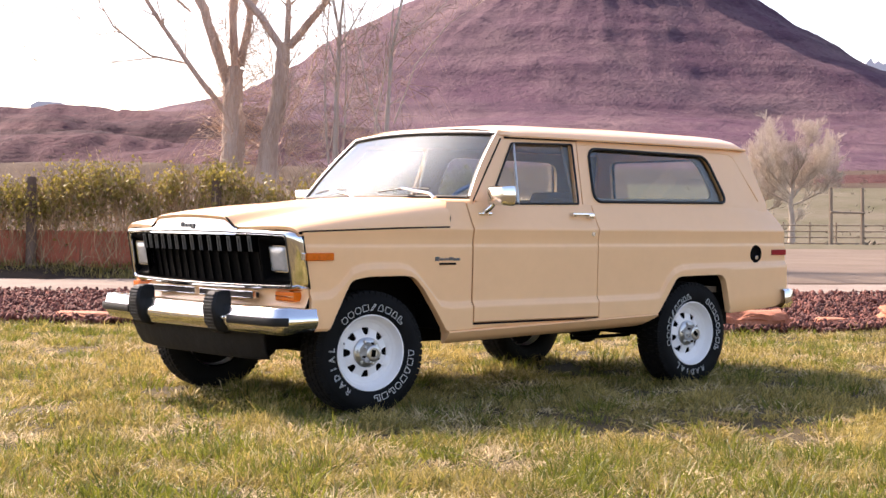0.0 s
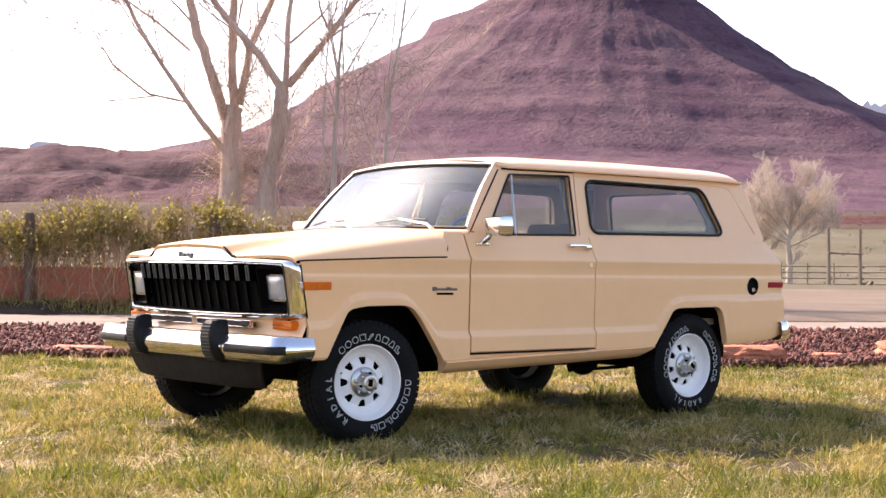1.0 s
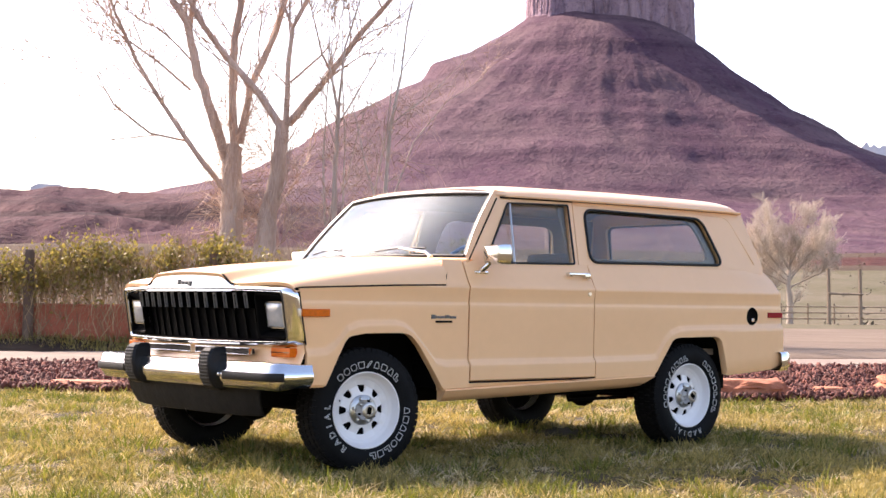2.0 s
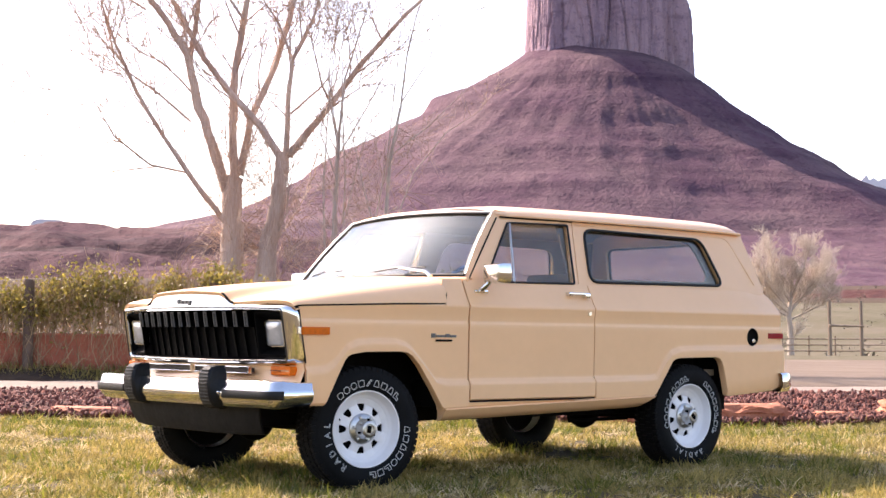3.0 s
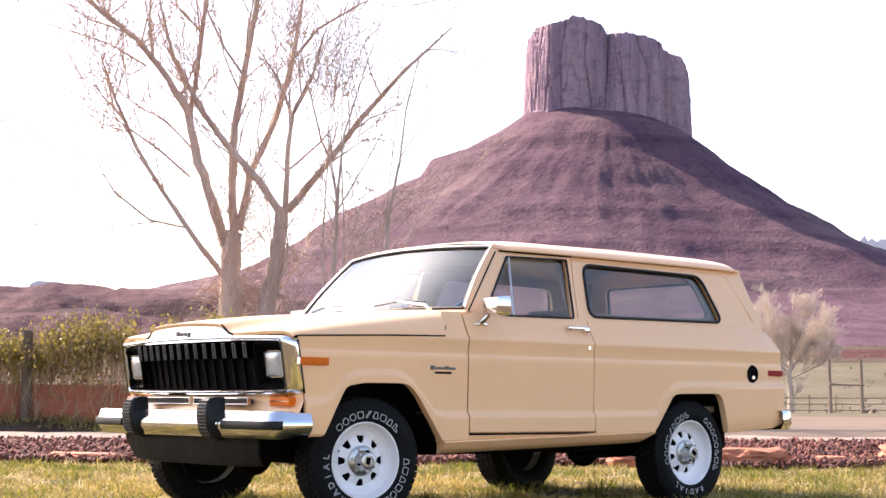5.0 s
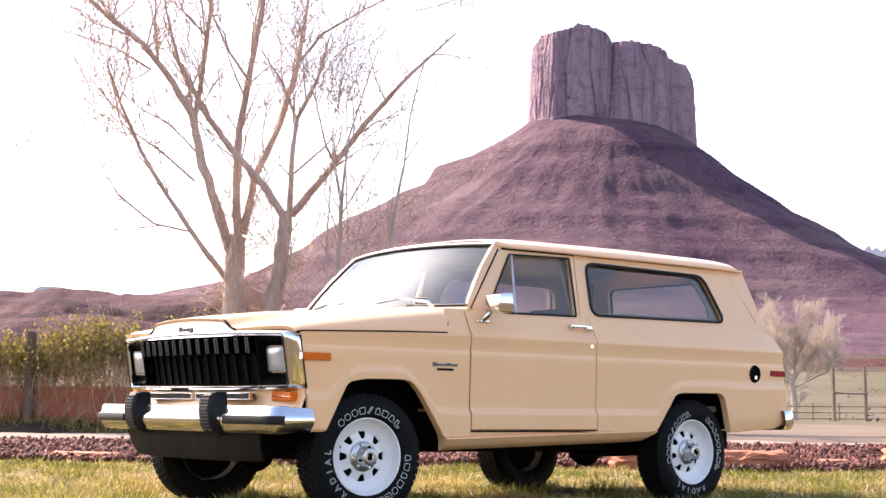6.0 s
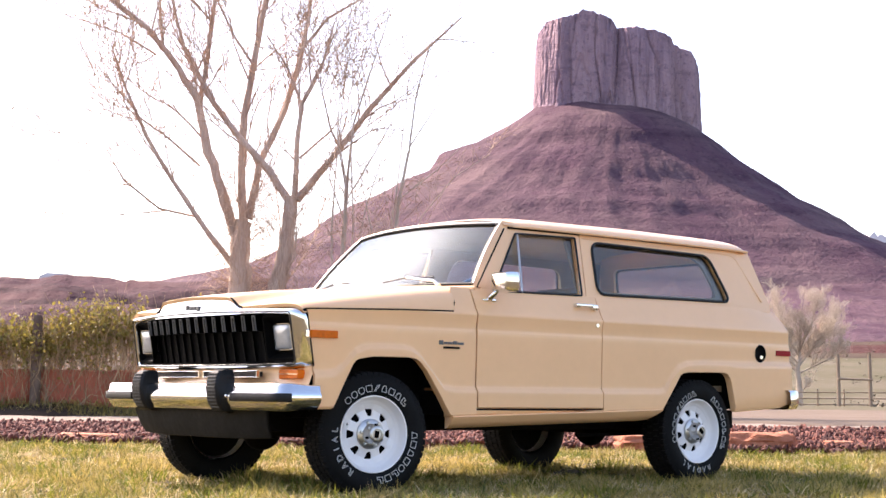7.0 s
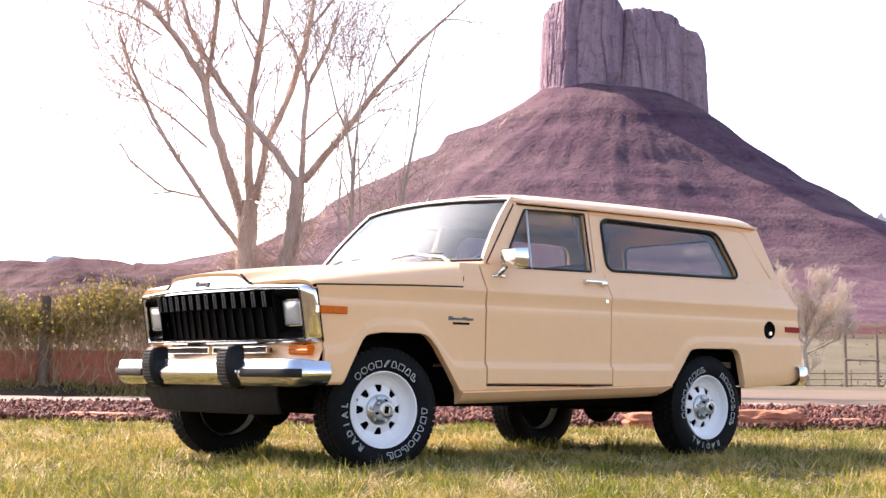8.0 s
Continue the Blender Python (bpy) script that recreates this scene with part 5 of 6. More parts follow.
def leaves(points, rng, size=0.05):
    n = len(points)
    a = rng.normal(size=(n, 3))
    a /= np.linalg.norm(a, axis=1, keepdims=True)
    b = np.cross(a, rng.normal(size=(n, 3)))
    b /= np.linalg.norm(b, axis=1, keepdims=True)
    s = (size * rng.uniform(0.6, 1.4, n))[:, None]
    nrm = np.cross(a, b)
    vs = np.stack([points - a * s, points + b * s * 0.55 + nrm * s * 0.15, points + a * s, points - b * s * 0.55 + nrm * s * 0.15], 1).reshape(-1, 3)
    k = np.arange(n)[:, None] * 4
    return vs, (k + np.array([[0, 1, 2, 3]])).reshape(-1, 4)


def uv_world(u, v, z):
    p = np.array(EYE2)[None] + u[:, None] * np.array(RGT)[None] + v[:, None] * np.array(FWD)[None]
    return np.column_stack([p, z])


rng = np.random.default_rng(5)
n = 12000
hu = rng.uniform(-14, 0.6, n)
top = 1.62 + 0.22 * np.sin(hu * 2.1) * np.sin(hu * 0.9 + 1) + rng.normal(0, 0.06, n)
hz = rng.uniform(0.75, 1.0, n) + rng.uniform(0, 1, n) * (top - 1.0)
vs, fs = ribbons(uv_world(hu, 23.1 + rng.normal(0, 0.16, n), hz), np.column_stack([rng.normal(0, 0.25, n), rng.normal(0, 0.25, n), rng.choice([1, 1, -1], n)]), rng.uniform(0.2, 0.5, n), rng.uniform(0.006, 0.015, n), rng, 0.25)
vine = thing("hedge", "half-bare vine hedge with yellow-green leaves on a trellis", "hedge")
st = arrays("vine_stem", vs, fs, DRYLEAF, vine)
tagged(st, "tangled brown vine stems", kind="stuff")
clump_u, clump_z = np.repeat(rng.uniform(-14, 0.6, 140), 3) + rng.normal(0, 0.05, 420), rng.uniform(0, 1, 420) ** 0.55
clump_z = 0.95 + clump_z * (0.72 + 0.2 * np.sin(clump_u * 2.1) * np.sin(clump_u * 0.9 + 1))
idx = rng.integers(0, 420, 23000)
lp = uv_world(clump_u[idx] + rng.normal(0, 0.085, 23000), 23.05 + rng.normal(0, 0.2, 23000), clump_z[idx] + rng.normal(0, 0.13, 23000))
vs, fs = leaves(lp, rng, 0.034)
tagged(arrays("vine_leaves", vs, fs, LEAF, vine), "small yellow-green leaves", kind="stuff")
n = 2000
hu = rng.uniform(-14, 0.6, n)
vs, fs = ribbons(uv_world(hu, 22.85 + rng.normal(0, 0.12, n), rng.uniform(0.25, 1.1, n)), np.column_stack([rng.normal(0, 0.4, n), rng.normal(0, 0.4, n), rng.choice([1, -1], n)]), rng.uniform(0.2, 0.5, n), rng.uniform(0.006, 0.016, n), rng, 0.3)
tagged(arrays("hanging_vines", vs, fs, DRYLEAF, vine), kind="stuff")


# ---- bare trees ----
def grow_tree(name, label, limbs, v, trunk_count, seed, twig=1.0, levels=3, material=BARK, twig_mat=TWIG, density=1.0, droop=0.0):
    """Hand-laid main limbs (u, z, radius) with random branches and twigs."""
    rnd = random.Random(seed)
    rng = np.random.default_rng(seed)
    tree = thing(name, label, "tree")
    starts, dirs, lens, wids = [], [], [], []
    wood = bm_new()

    def side_branch(p, d, length, r, level):
        pts, q, dd = [p], p.copy(), d.copy()
        seg = 4 if level < 2 else 3
        for k in range(seg):
            dd = (dd + Vector((rnd.gauss(0, 0.16), rnd.gauss(0, 0.16), rnd.gauss(0.08 - droop, 0.14)))).normalized()
            q = q + dd * length / seg
            pts.append(q.copy())
        if r > 0.012:
            tube(wood, pts, [lerp(r, r * 0.35, k / seg) for k in range(seg + 1)], 5 if level < 2 else 4, False)
        else:
            for a, b in zip(pts, pts[1:]):
                starts.append(a), dirs.append((b - a).normalized()), lens.append((b - a).length * 1.08), wids.append(max(0.015, r * 2.4) * twig ** 0.5)
        if level < levels:
            m = max(2, int(density * length * (2.6 if level == 1 else 4.5)))
            for _ in range(m):
                t = rnd.uniform(0.25, 1.0)
                i = min(seg - 1, int(t * seg))
                base = pts[i].lerp(pts[i + 1], t * seg - i)
                ax = (pts[i + 1] - pts[i]).normalized()
                out = (ax + Vector((rnd.gauss(0, 0.55), rnd.gauss(0, 0.55), rnd.gauss(0.1 - droop, 0.5)))).normalized()
                side_branch(base, out, length * rnd.uniform(0.3, 0.55), r * rnd.uniform(0.35, 0.55), level + 1)

    for li, (dv, chain) in enumerate(limbs):
        pts = []
        for k, (u, z, r) in enumerate(chain):
            f = k / (len(chain) - 1)
            pts.append(V(u, v + dv * 0.5 * f, z))
        fine, rad = [], []
        for k in range(len(pts) - 1):
            for j in range(4):
                t = j / 4
                w = 0.06 * chain[k][2] * 4
                fine.append(pts[k].lerp(pts[k + 1], t) + Vector((rnd.gauss(0, w), rnd.gauss(0, w), 0)) * (0.35 if j else 0))
                rad.append(lerp(chain[k][2], chain[k + 1][2], t) * (1 + rnd.gauss(0, 0.05)) * (1.0 if li < trunk_count else 0.8))
        fine.append(pts[-1]), rad.append(chain[-1][2])
        bm = bm_new()
        tube(bm, fine, rad, 12 if li < trunk_count else 8)
        part("trunk" if li < trunk_count else "limb", bm, material, tree, "", 50)
        total = sum((b - a).length for a, b in zip(fine, fine[1:]))
        m = int(density * total * (2.2 if li >= trunk_count else 0.7))
        for _ in range(m):
            t = rnd.uniform(0.15, 0.999) * (len(fine) - 1)
            i = int(t)
            base = fine[i].lerp(fine[i + 1], t - i)
            ax = (fine[i + 1] - fine[i]).normalized()
            out = (ax * 0.8 + Vector((rnd.gauss(0, 0.6), rnd.gauss(0, 0.6), rnd.gauss(0.2 - droop, 0.35)))).normalized()
            side_branch(base, out, twig * rnd.uniform(0.6, 3.0), min(0.034, rad[i] * 0.5) * rnd.uniform(0.4, 1.0), 1)
    tagged(part("branch", wood, material, tree, "", 60), kind="stuff")
    vs, fs = ribbons(np.array(starts), np.array(dirs), np.array(lens), np.array(wids), rng, 0.08)
    tagged(arrays("crown", vs, fs, twig_mat, tree), "fine bare twigs", kind="stuff")
    return tree


def limb_point(x, y, r):
    return ((x - 784) * 0.01445, 4.15 + (450 - y) * 0.01445, r)


def chain(*pts):
    return [limb_point(*p) for p in pts]


# large twin-trunk cottonwood
grow_tree("cottonwood_tree", "tall bare cottonwood with spreading limbs behind the hedge", [
    (0.0, chain((408, 720, 0.40), (410, 600, 0.33), (412, 500, 0.29), (410, 440, 0.26), (416, 395, 0.22))),
    (-1.5, chain((402, 425, 0.17), (375, 340, 0.16), (345, 250, 0.15), (330, 180, 0.13), (285, 110, 0.10), (240, 55, 0.09), (170, 0, 0.07), (100, -60, 0.04))),
    (0.8, chain((330, 195, 0.09), (340, 110, 0.085), (350, 0, 0.075), (358, -90, 0.05), (362, -220, 0.02))),
    (1.0, chain((416, 405, 0.16), (408, 300, 0.14), (410, 200, 0.125), (425, 100, 0.11), (440, 0, 0.09), (455, -120, 0.05), (465, -230, 0.02))),
    (2.2, chain((424, 390, 0.14), (438, 290, 0.12), (480, 190, 0.11), (505, 90, 0.09), (518, 0, 0.07), (530, -110, 0.03))),
    (-2.0, chain((398, 475, 0.10), (350, 412, 0.09), (290, 325, 0.075), (245, 250, 0.065), (210, 170, 0.05), (185, 95, 0.025))),
    (-2.6, chain((330, 388, 0.04), (270, 378, 0.035), (212, 332, 0.03), (183, 275, 0.012))),
    (-2.6, chain((275, 378, 0.025), (240, 388, 0.02), (193, 399, 0.008))),
    (-1.6, chain((335, 297, 0.045), (280, 250, 0.04), (185, 185, 0.015))),
    (1.5, chain((262, 85, 0.06), (250, 20, 0.05), (243, -60, 0.03))),
    (-1.0, chain((250, 95, 0.04), (190, 60, 0.035), (80, 28, 0.012))),
    (1.5, chain((425, 110, 0.05), (390, 60, 0.045), (355, -10, 0.03), (340, -60, 0.015))),
], 38.0, 1, 11, 1.15, 3, density=1.35)
grow_tree("cottonwood_tree", "forked bare cottonwood leaning beside the larger trunk", [
    (0.0, chain((462, 720, 0.36), (470, 600, 0.30), (478, 530, 0.25), (492, 460, 0.21), (500, 390, 0.20), (502, 352, 0.18))),
    (1.0, chain((500, 365, 0.13), (460, 305, 0.12), (400, 240, 0.10), (345, 165, 0.09), (300, 80, 0.065), (275, -10, 0.04), (260, -90, 0.02))),
    (-1.0, chain((508, 355, 0.10), (512, 250, 0.085), (520, 190, 0.07), (555, 120, 0.045), (575, 50, 0.02))),
    (-1.5, chain((512, 360, 0.13), (570, 292, 0.11), (640, 200, 0.09), (720, 112, 0.065), (800, 40, 0.02))),
    (0.5, chain((520, 195, 0.05), (490, 120, 0.04), (450, 60, 0.02))),
    (0.5, chain((508, 100, 0.06), (560, 30, 0.05), (640, -20, 0.03), (720, -60, 0.012))),
    (-1.0, chain((515, 285, 0.04), (570, 240, 0.03), (600, 205, 0.012))),
], 37.6, 1, 12, 1.1, 3, density=1.35)
grow_tree("young_tree", "slender bare tree with upright grey branches", [
    (0.0, chain((598, 720, 0.084), (600, 560, 0.072), (602, 430, 0.060), (606, 330, 0.048))),
    (0.5, chain((606, 335, 0.045), (615, 235, 0.036), (640, 150, 0.027), (668, 60, 0.018), (682, -10, 0.009))),
    (-0.5, chain((604, 350, 0.030), (588, 260, 0.021), (592, 180, 0.012), (610, 110, 0.006))),
    (0.5, chain((602, 375, 0.030), (655, 280, 0.021), (700, 190, 0.009))),
    (0.3, chain((600, 400, 0.024), (575, 330, 0.018), (580, 270, 0.007))),
    (0.6, chain((596, 640, 0.045), (584, 520, 0.036), (580, 420, 0.028), (586, 300, 0.020), (596, 180, 0.012), (600, 60, 0.006))),
    (-0.4, chain((606, 620, 0.040), (616, 500, 0.032), (618, 400, 0.025), (612, 280, 0.018), (612, 150, 0.012), (618, 20, 0.006))),
    (-0.6, chain((620, 470, 0.022), (640, 380, 0.018), (662, 310, 0.012), (690, 240, 0.006))),
], 36.5, 1, 13, 0.55, 3, YOUNGBARK, density=1.35)
grow_tree("young_tree", "thin bare leaning tree with sparse upright twigs", [
    (0.0, chain((685, 720, 0.060), (688, 500, 0.051), (695, 380, 0.045), (712, 290, 0.036))),
    (0.4, chain((712, 295, 0.033), (722, 200, 0.027), (740, 120, 0.018), (765, 50, 0.007))),
    (-0.5, chain((714, 280, 0.024), (760, 210, 0.015), (785, 130, 0.006))),
    (0.2, chain((698, 370, 0.021), (760, 320, 0.015), (840, 240, 0.006))),
    (0.5, chain((676, 620, 0.040), (668, 500, 0.030), (690, 380, 0.022), (705, 220, 0.014), (716, 90, 0.007))),
    (-0.3, chain((690, 560, 0.032), (655, 440, 0.022), (635, 350, 0.014), (622, 270, 0.006))),
    (0.4, chain((700, 500, 0.028), (735, 400, 0.020), (790, 330, 0.013), (850, 290, 0.006))),
], 36.0, 1, 14, 0.55, 3, YOUNGBARK, density=1.35)


def shoots(base_u, v, z0, z1, n, seed, label):
    """Fine drooping water shoots round a trunk."""
    rng = np.random.default_rng(seed)
    t = rng.uniform(0, 1, n)
    a = rng.uniform(0, 2 * math.pi, n)
    st = uv_world(base_u + 0.3 * np.cos(a), v + 0.3 * np.sin(a), z0 + t * (z1 - z0))
    out = rng.uniform(0.3, 1.1, n)
    dirs = np.column_stack([(np.cos(a) * RGT.x + np.sin(a) * FWD.x) * out, (np.cos(a) * RGT.y + np.sin(a) * FWD.y) * out, rng.uniform(-0.7, 0.7, n)])
    dirs /= np.linalg.norm(dirs, axis=1, keepdims=True)
    vs, fs = ribbons(st, dirs, rng.uniform(0.4, 1.7, n), rng.uniform(0.007, 0.015, n), rng, 0.12, 0.55)
    return vs, fs, label


for tree_name, args in (("cottonwood_tree", (-5.38, 38.0, 2.6, 6.6, 800, 71, "")), ("cottonwood_tree.001", (-4.25, 37.6, 2.6, 6.4, 500, 72, "")), ("young_tree.001", (-1.35, 36.0, 2.2, 6.0, 260, 74, "")), ("young_tree", (-2.6, 36.5, 2.2, 6.5, 420, 73, ""))):
    vs, fs, _ = shoots(*args)
    tagged(arrays("undergrowth", vs, fs, TWIG, bpy.data.objects[tree_name]), kind="stuff")


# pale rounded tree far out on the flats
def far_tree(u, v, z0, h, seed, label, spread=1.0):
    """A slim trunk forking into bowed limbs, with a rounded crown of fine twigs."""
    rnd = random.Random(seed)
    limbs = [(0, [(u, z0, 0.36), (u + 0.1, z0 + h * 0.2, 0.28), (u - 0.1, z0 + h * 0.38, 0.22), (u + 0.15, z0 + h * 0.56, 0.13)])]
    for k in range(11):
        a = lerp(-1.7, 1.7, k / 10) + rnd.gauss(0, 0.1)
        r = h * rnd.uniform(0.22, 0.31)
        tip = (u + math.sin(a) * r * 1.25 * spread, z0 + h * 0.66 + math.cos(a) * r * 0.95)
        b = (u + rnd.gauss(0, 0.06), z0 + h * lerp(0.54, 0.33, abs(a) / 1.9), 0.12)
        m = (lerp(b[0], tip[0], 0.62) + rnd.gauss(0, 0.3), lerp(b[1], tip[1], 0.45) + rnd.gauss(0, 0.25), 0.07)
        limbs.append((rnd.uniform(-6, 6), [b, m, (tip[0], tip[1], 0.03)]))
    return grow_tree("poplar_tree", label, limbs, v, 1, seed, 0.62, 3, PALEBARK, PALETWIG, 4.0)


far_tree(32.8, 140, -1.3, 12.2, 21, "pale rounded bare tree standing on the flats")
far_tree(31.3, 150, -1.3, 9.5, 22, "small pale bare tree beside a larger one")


# ---- ranch fence on the flats ----
def pole(name, a, b, r, material, parent=None):
    bm = bm_new()
    tube(bm, [a, (Vector(a) + Vector(b)) / 2 + Vector((0.02, 0.01, 0)), b], [r, r * 0.95, r * 0.85], 7)
    return part(name, bm, material, parent, "", 50)


gate = thing("ranch_gate", "tall weathered timber gate frame in the field", "gate")
for u in (31.35, 33.9):
    pole("post", V(u, 120, -1.3), V(u - 0.1, 120, 4.2), 0.17, FENCEWOOD, gate)
pole("crossbar", V(31.2, 119.8, 2.2), V(34.0, 119.8, 2.15), 0.1, FENCEWOOD, gate)
fence = thing("rail_fence", "weathered timber rail fence across the field", "fence")
for u in np.arange(28.4, 44, 2.2):
    pole("post", V(u, 124, -1.4), V(u, 124, 1.4), 0.08, FENCEWOOD, fence)
for z in (-0.4, 0.1, 0.6, 1.1):
    pole("rail", V(28, 123.9, z), V(44, 123.9, z + 0.1), 0.06, FENCEWOOD, fence)


# ---- scrub on the flats ----
rng = np.random.default_rng(44)
k = 520
cv = rng.uniform(45, 420, k)
cu = np.where(rng.uniform(0, 1, k) < 0.6, rng.uniform(0.16, 0.36, k), rng.uniform(-0.36, -0.05, k)) * cv
ok = ~((cu > 0) & (cv < 66))
cu, cv = cu[ok], cv[ok]
cz = np.array([ground_h(a, b) for a, b in zip(cu, cv)])
cr = rng.uniform(0.15, 0.6, len(cu)) * np.where(cv > 150, 1.6, 0.8)
idx = rng.integers(0, len(cu), 16000)
off = rng.normal(0, 0.45, (16000, 3)) * cr[idx][:, None]
pts = uv_world(cu[idx], cv[idx], cz[idx] + 0.35 * cr[idx]) + off
vs, fs = leaves(pts, rng, 0.13)
tagged(arrays("scrub", vs, fs, SCRUB), "low grey-brown desert scrub dotted over the flats", "shrub", kind="stuff")


# ---- mulch chips and sandstone slabs ----
def chips(n, rng):
    u = rng.uniform(-8.5, 9.5, n)
    near = 14.4 + 0.25 * np.sin(u * 1.3) + 0.12 * np.sin(u * 3.7)
    v = near + rng.uniform(0, 1, n) ** 1.3 * (19.55 + 0.15 * u - near)
    uu = u * v / ((near + 19.55 + 0.15 * u) / 2)
    z = np.array([ground_h(a, b) for a, b in zip(uu, v)]) + 0.03 + rng.uniform(0, 0.05, n)
    c = uv_world(uu, v, z)
    base = np.array([(-1, -1, -1), (1, -1, -1), (1, 1, -1), (-1, 1, -1), (-0.8, -0.8, 1), (0.8, -0.9, 1), (0.9, 0.8, 1), (-0.9, 0.9, 1)], float)
    q = rng.normal(size=(n, 3, 3))
    q, _ = np.linalg.qr(q)
    size = np.column_stack([rng.uniform(0.016, 0.055, n), rng.uniform(0.008, 0.025, n), rng.uniform(0.003, 0.011, n)])
    vs = c[:, None] + np.einsum("nij,nkj->nki", q, base[None] * size[:, None])
    k = np.arange(n)[:, None, None] * 8
    fs = (k + np.array([[(0, 3, 2, 1), (4, 5, 6, 7), (0, 1, 5, 4), (1, 2, 6, 5), (2, 3, 7, 6), (3, 0, 4, 7)]])).reshape(-1, 4)
    return vs.reshape(-1, 3), fs


vs, fs = chips(22000, np.random.default_rng(8))
tagged(arrays("bark_chips", vs, fs, MULCH), "loose dark red bark chips covering the bed", "mulch", kind="stuff")


def slab(u, v, w, d, h, seed, label):
    bm = bm_new()
    bmesh.ops.create_icosphere(bm, subdivisions=4, radius=1.0)
    for p in bm.verts:
        c = p.co.copy()
        for i in range(3):
            c[i] = math.copysign(abs(c[i]) ** 0.55, c[i])
        n = noise.fractal((c.x * 1.4 + seed, c.y * 1.4, c.z * 2.5), 1.0, 2.0, 4)
        c *= 1 + 0.22 * n
        c.z += 0.10 * math.sin(c.z * 9 + n * 2)
        q = V(u + c.x * w / 2, v + c.y * d / 2)
        p.co = (q.x, q.y, ground_h(u, v) + h * 0.32 + c.z * h / 2)
    return tagged(part("sandstone_rock", bm, ROCK, None, "", 35), label, "rock", "edging rocks")


for u, v, w, d, h, sd, lb in (
        (3.02, 14.6, 0.78, 0.45, 0.26, 1, "long red sandstone slab edging the mulch bed"),
        (4.95, 15.2, 0.9, 0.5, 0.26, 2, "rough red sandstone block at the bed's edge"),
        (-3.55, 14.9, 0.75, 0.4, 0.13, 3, "flat red sandstone slab half buried in mulch"),
        (-4.9, 15.0, 0.4, 0.3, 0.10, 4, "small flat red sandstone piece"),
        (1.9, 14.6, 0.5, 0.4, 0.2, 5, "pinkish sandstone rock behind the car"),
        (0.7, 14.7, 0.6, 0.4, 0.17, 6, "pinkish sandstone rock behind the car"),
        (-0.4, 14.7, 0.4, 0.3, 0.14, 7, "small pinkish sandstone rock"),
        (3.9, 14.9, 0.35, 0.3, 0.14, 9, "small red sandstone rock beside the slab"),
        (6.2, 15.3, 0.7, 0.4, 0.2, 10, "red sandstone rock at the bed's edge")):
    slab(u, v, w, d, h, sd, lb)


# ---- lawn ----
def lawn(n, vmin, vmax, wide, seed, short, tall, width):
    rng = np.random.default_rng(seed)
    v = np.sqrt(rng.uniform(vmin ** 2, vmax ** 2, n))
    u = rng.uniform(-1, 1, n) * (wide * v + 0.3)
    p = uv_world(u, v, np.zeros(n))
    tuft = np.array([noise.noise((a * 2.1, b * 2.1, 4.0)) + 0.8 * noise.noise((a * 5.5, b * 5.5, 9.0)) + 0.5 * noise.noise((a * 13, b * 13, 1.0)) for a, b in p[:, :2]])
    bare = np.array([noise.noise((a * 1.1 + 5, b * 1.1, 2.0)) for a, b in p[:, :2]])
    keep = (rng.uniform(0, 1, n) < 0.68 + 1.25 * tuft - 0.6 * np.maximum(0, bare)) & (v < 14.7 + 0.25 * np.sin(u * 1.3))
    u, v, p, tuft = u[keep], v[keep], p[keep], tuft[keep]
    n = len(u)
    p[:, 2] = [ground_h(a, b) - 0.004 for a, b in zip(u, v)]
    length = rng.uniform(short, tall, n) * np.clip(0.75 + 1.25 * tuft, 0.4, 2.3)
    flat = rng.uniform(0, 1, n) < 0.4
    d = rng.normal(0, 0.5, (n, 3))
    d[:, 2] = np.where(flat, rng.uniform(0.05, 0.4, n), 1.0)
    d /= np.linalg.norm(d, axis=1, keepdims=True)
    return ribbons(p, d, length, np.full(n, width) * rng.uniform(0.5, 1.4, n), rng, 0.25, 0.2)


parts_v, parts_f, off = [], [], 0
for args in ((120000, 2.6, 6.5, 0.34, 31, 0.03, 0.085, 0.0052), (150000, 6.5, 10.5, 0.34, 32, 0.03, 0.08, 0.0066), (110000, 10.5, 15.4, 0.36, 33, 0.03, 0.075, 0.009), (40000, 2.6, 15.4, 0.8, 34, 0.03, 0.07, 0.009)):
    a, b = lawn(*args)
    parts_v.append(a), parts_f.append(b + off)
    off += len(a)
tagged(arrays("grass", np.concatenate(parts_v), np.concatenate(parts_f), BLADE), "patchy half-dry lawn grass with straw and green tufts", "grass", kind="stuff")


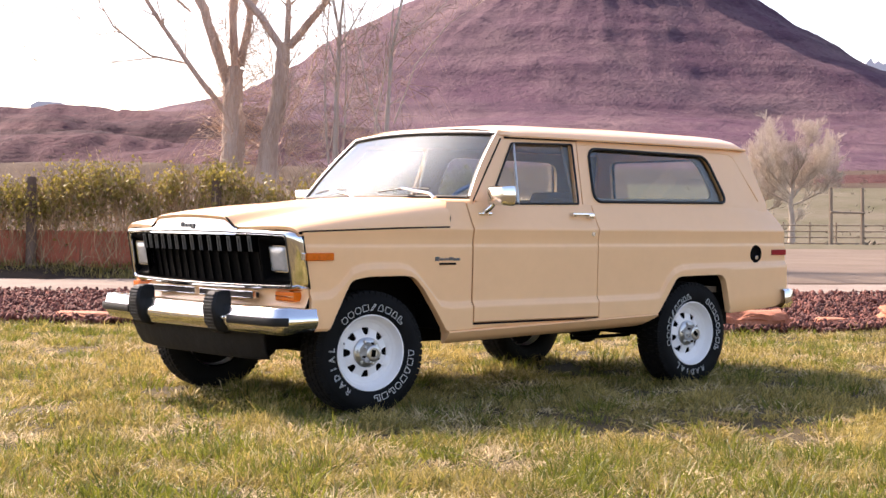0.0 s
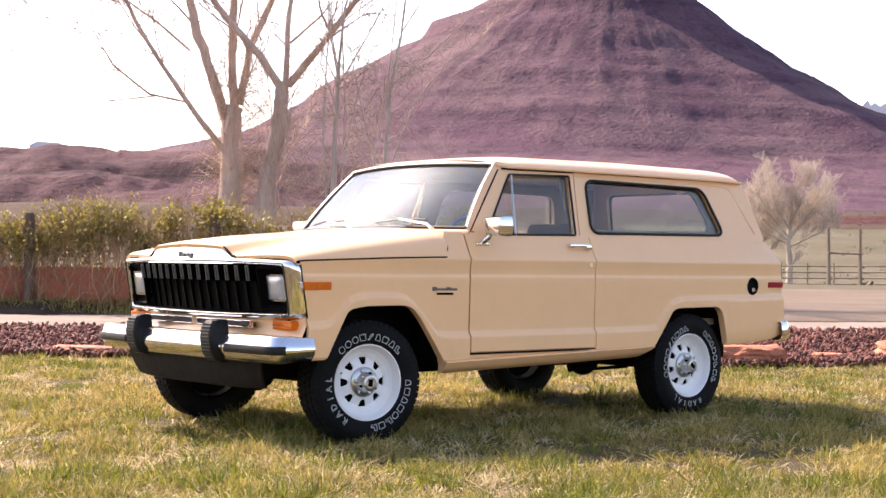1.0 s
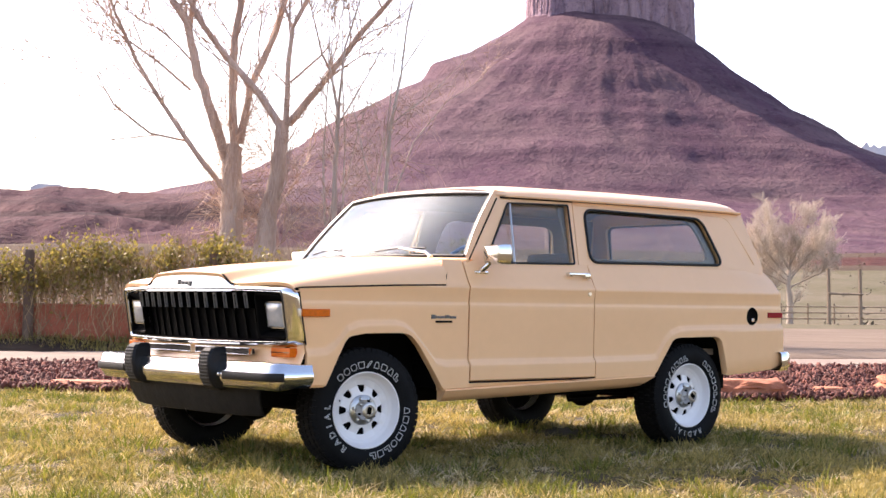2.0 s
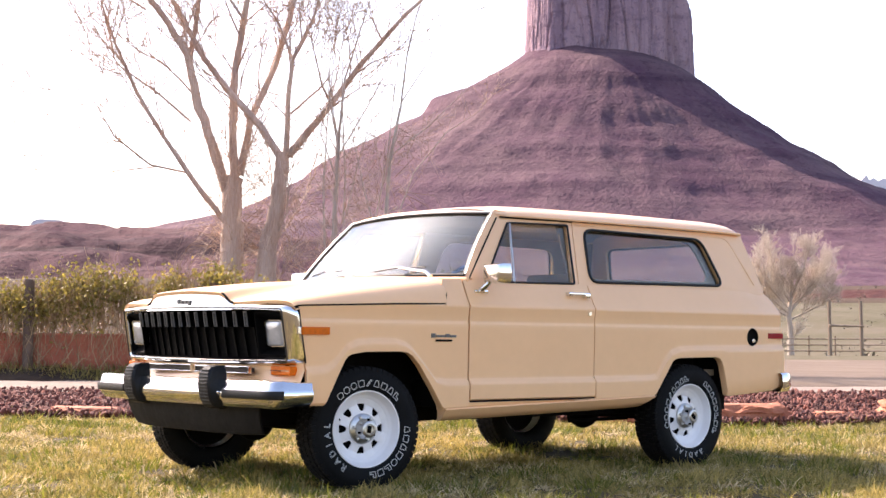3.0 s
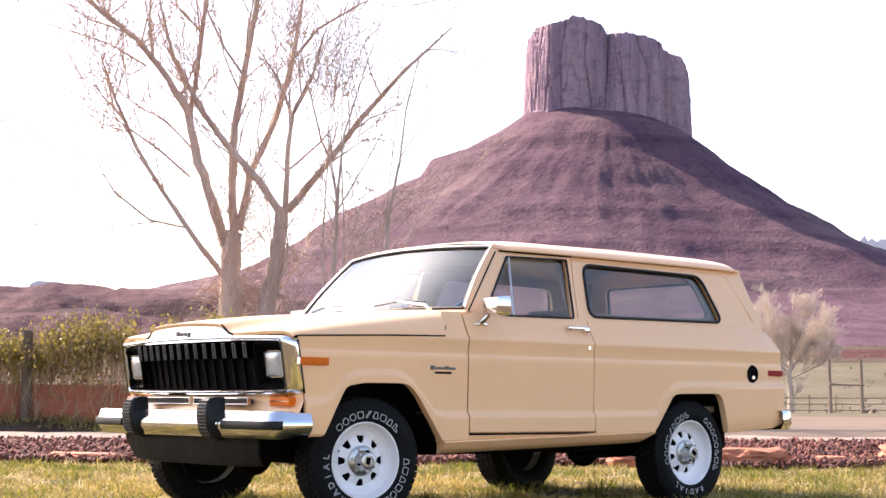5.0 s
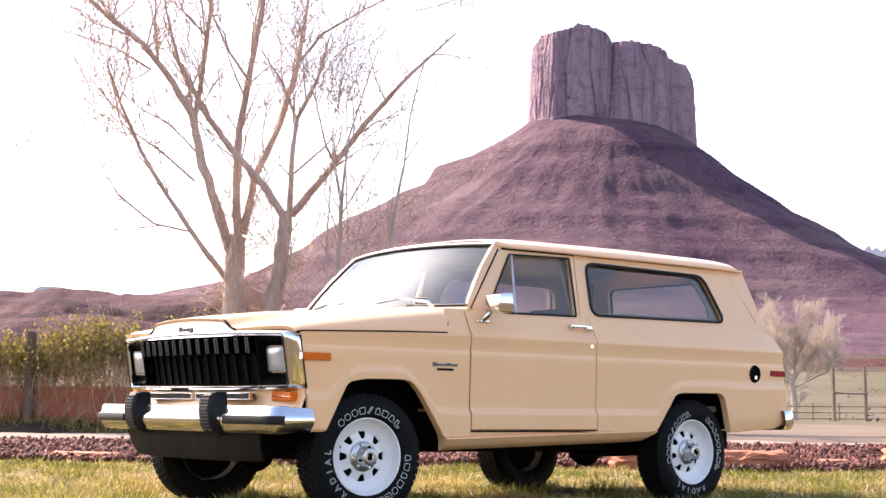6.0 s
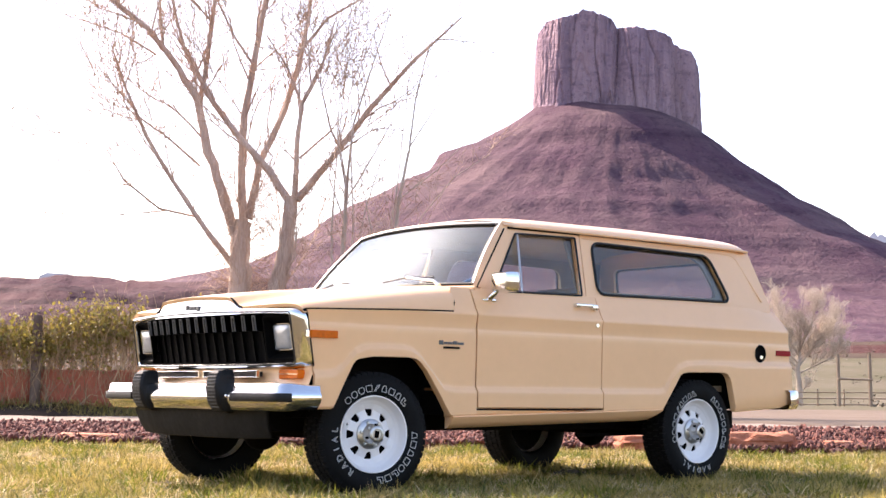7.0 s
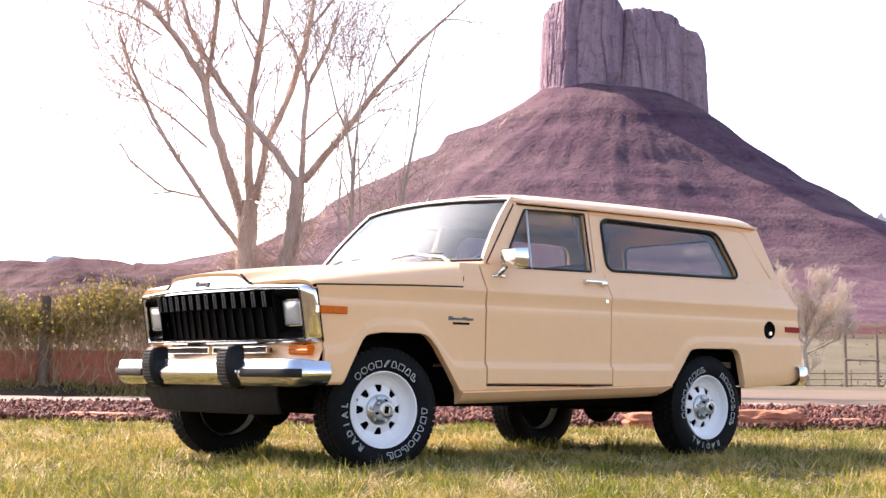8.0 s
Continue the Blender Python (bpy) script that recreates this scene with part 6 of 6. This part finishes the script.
def tufts(count, vmin, vmax, wide, seed, blades, spread, short, tall, width, lift):
    """Separate clumps of blades fanning out from a common root."""
    rng = np.random.default_rng(seed)
    v = np.sqrt(rng.uniform(vmin ** 2, vmax ** 2, count))
    u = rng.uniform(-1, 1, count) * (wide * v + 0.3)
    ok = v < 14.3
    u, v = u[ok], v[ok]
    size = rng.uniform(0.45, 1.3, len(u))
    idx = np.repeat(np.arange(len(u)), blades)
    n = len(idx)
    off = rng.normal(0, spread, (n, 2)) * size[idx][:, None]
    uu, vv = u[idx] + off[:, 0], v[idx] + off[:, 1]
    p = uv_world(uu, vv, np.zeros(n))
    p[:, 2] = [ground_h(a, b) - 0.004 for a, b in zip(uu, vv)]
    lean = off / (spread * size[idx][:, None]) * 0.35 + rng.normal(0, 0.25, (n, 2))
    d = np.column_stack([lean[:, 0] * RGT.x + lean[:, 1] * FWD.x, lean[:, 0] * RGT.y + lean[:, 1] * FWD.y, np.full(n, lift)])
    d /= np.linalg.norm(d, axis=1, keepdims=True)
    length = rng.uniform(short, tall, n) * size[idx]
    return ribbons(p, d, length, width * rng.uniform(0.5, 1.3, n), rng, 0.2, 0.18)


def tuft_field(name, batches, material, label):
    vs, fs, off = [], [], 0
    for args in batches:
        a, b = tufts(*args)
        vs.append(a), fs.append(b + off)
        off += len(a)
    tagged(arrays(name, np.concatenate(vs), np.concatenate(fs), material), label, "grass", kind="stuff")


tuft_field("green_tufts", ((420, 3.0, 7.0, 0.34, 61, 70, 0.055, 0.06, 0.14, 0.0055, 0.9), (420, 7.0, 14.4, 0.36, 62, 60, 0.075, 0.05, 0.12, 0.0075, 0.9)), GREENBLADE, "fresh green grass tufts scattered in the dry lawn")
tuft_field("straw_tufts", ((520, 3.0, 7.0, 0.34, 63, 60, 0.075, 0.05, 0.13, 0.005, 0.25), (480, 7.0, 14.4, 0.36, 64, 60, 0.09, 0.05, 0.11, 0.007, 0.3)), STRAWBLADE, "matted dead straw grass lying in the lawn")

# rough verge between the road and the garden wall
rng = np.random.default_rng(77)
n = 7000
vu, vv = rng.uniform(-12, 0.6, n), rng.uniform(22.5, 22.98, n)
vp = uv_world(vu, vv, np.array([ground_h(a, b) for a, b in zip(vu, vv)]))
vd = rng.normal(0, 0.45, (n, 3))
vd[:, 2] = 1.0
vd /= np.linalg.norm(vd, axis=1, keepdims=True)
vs, fs = ribbons(vp, vd, rng.uniform(0.05, 0.16, n), rng.uniform(0.008, 0.018, n), rng, 0.25, 0.2)
tagged(arrays("verge_grass", vs, fs, BLADE), "rough dull grass verge below the garden wall", "grass", kind="stuff")
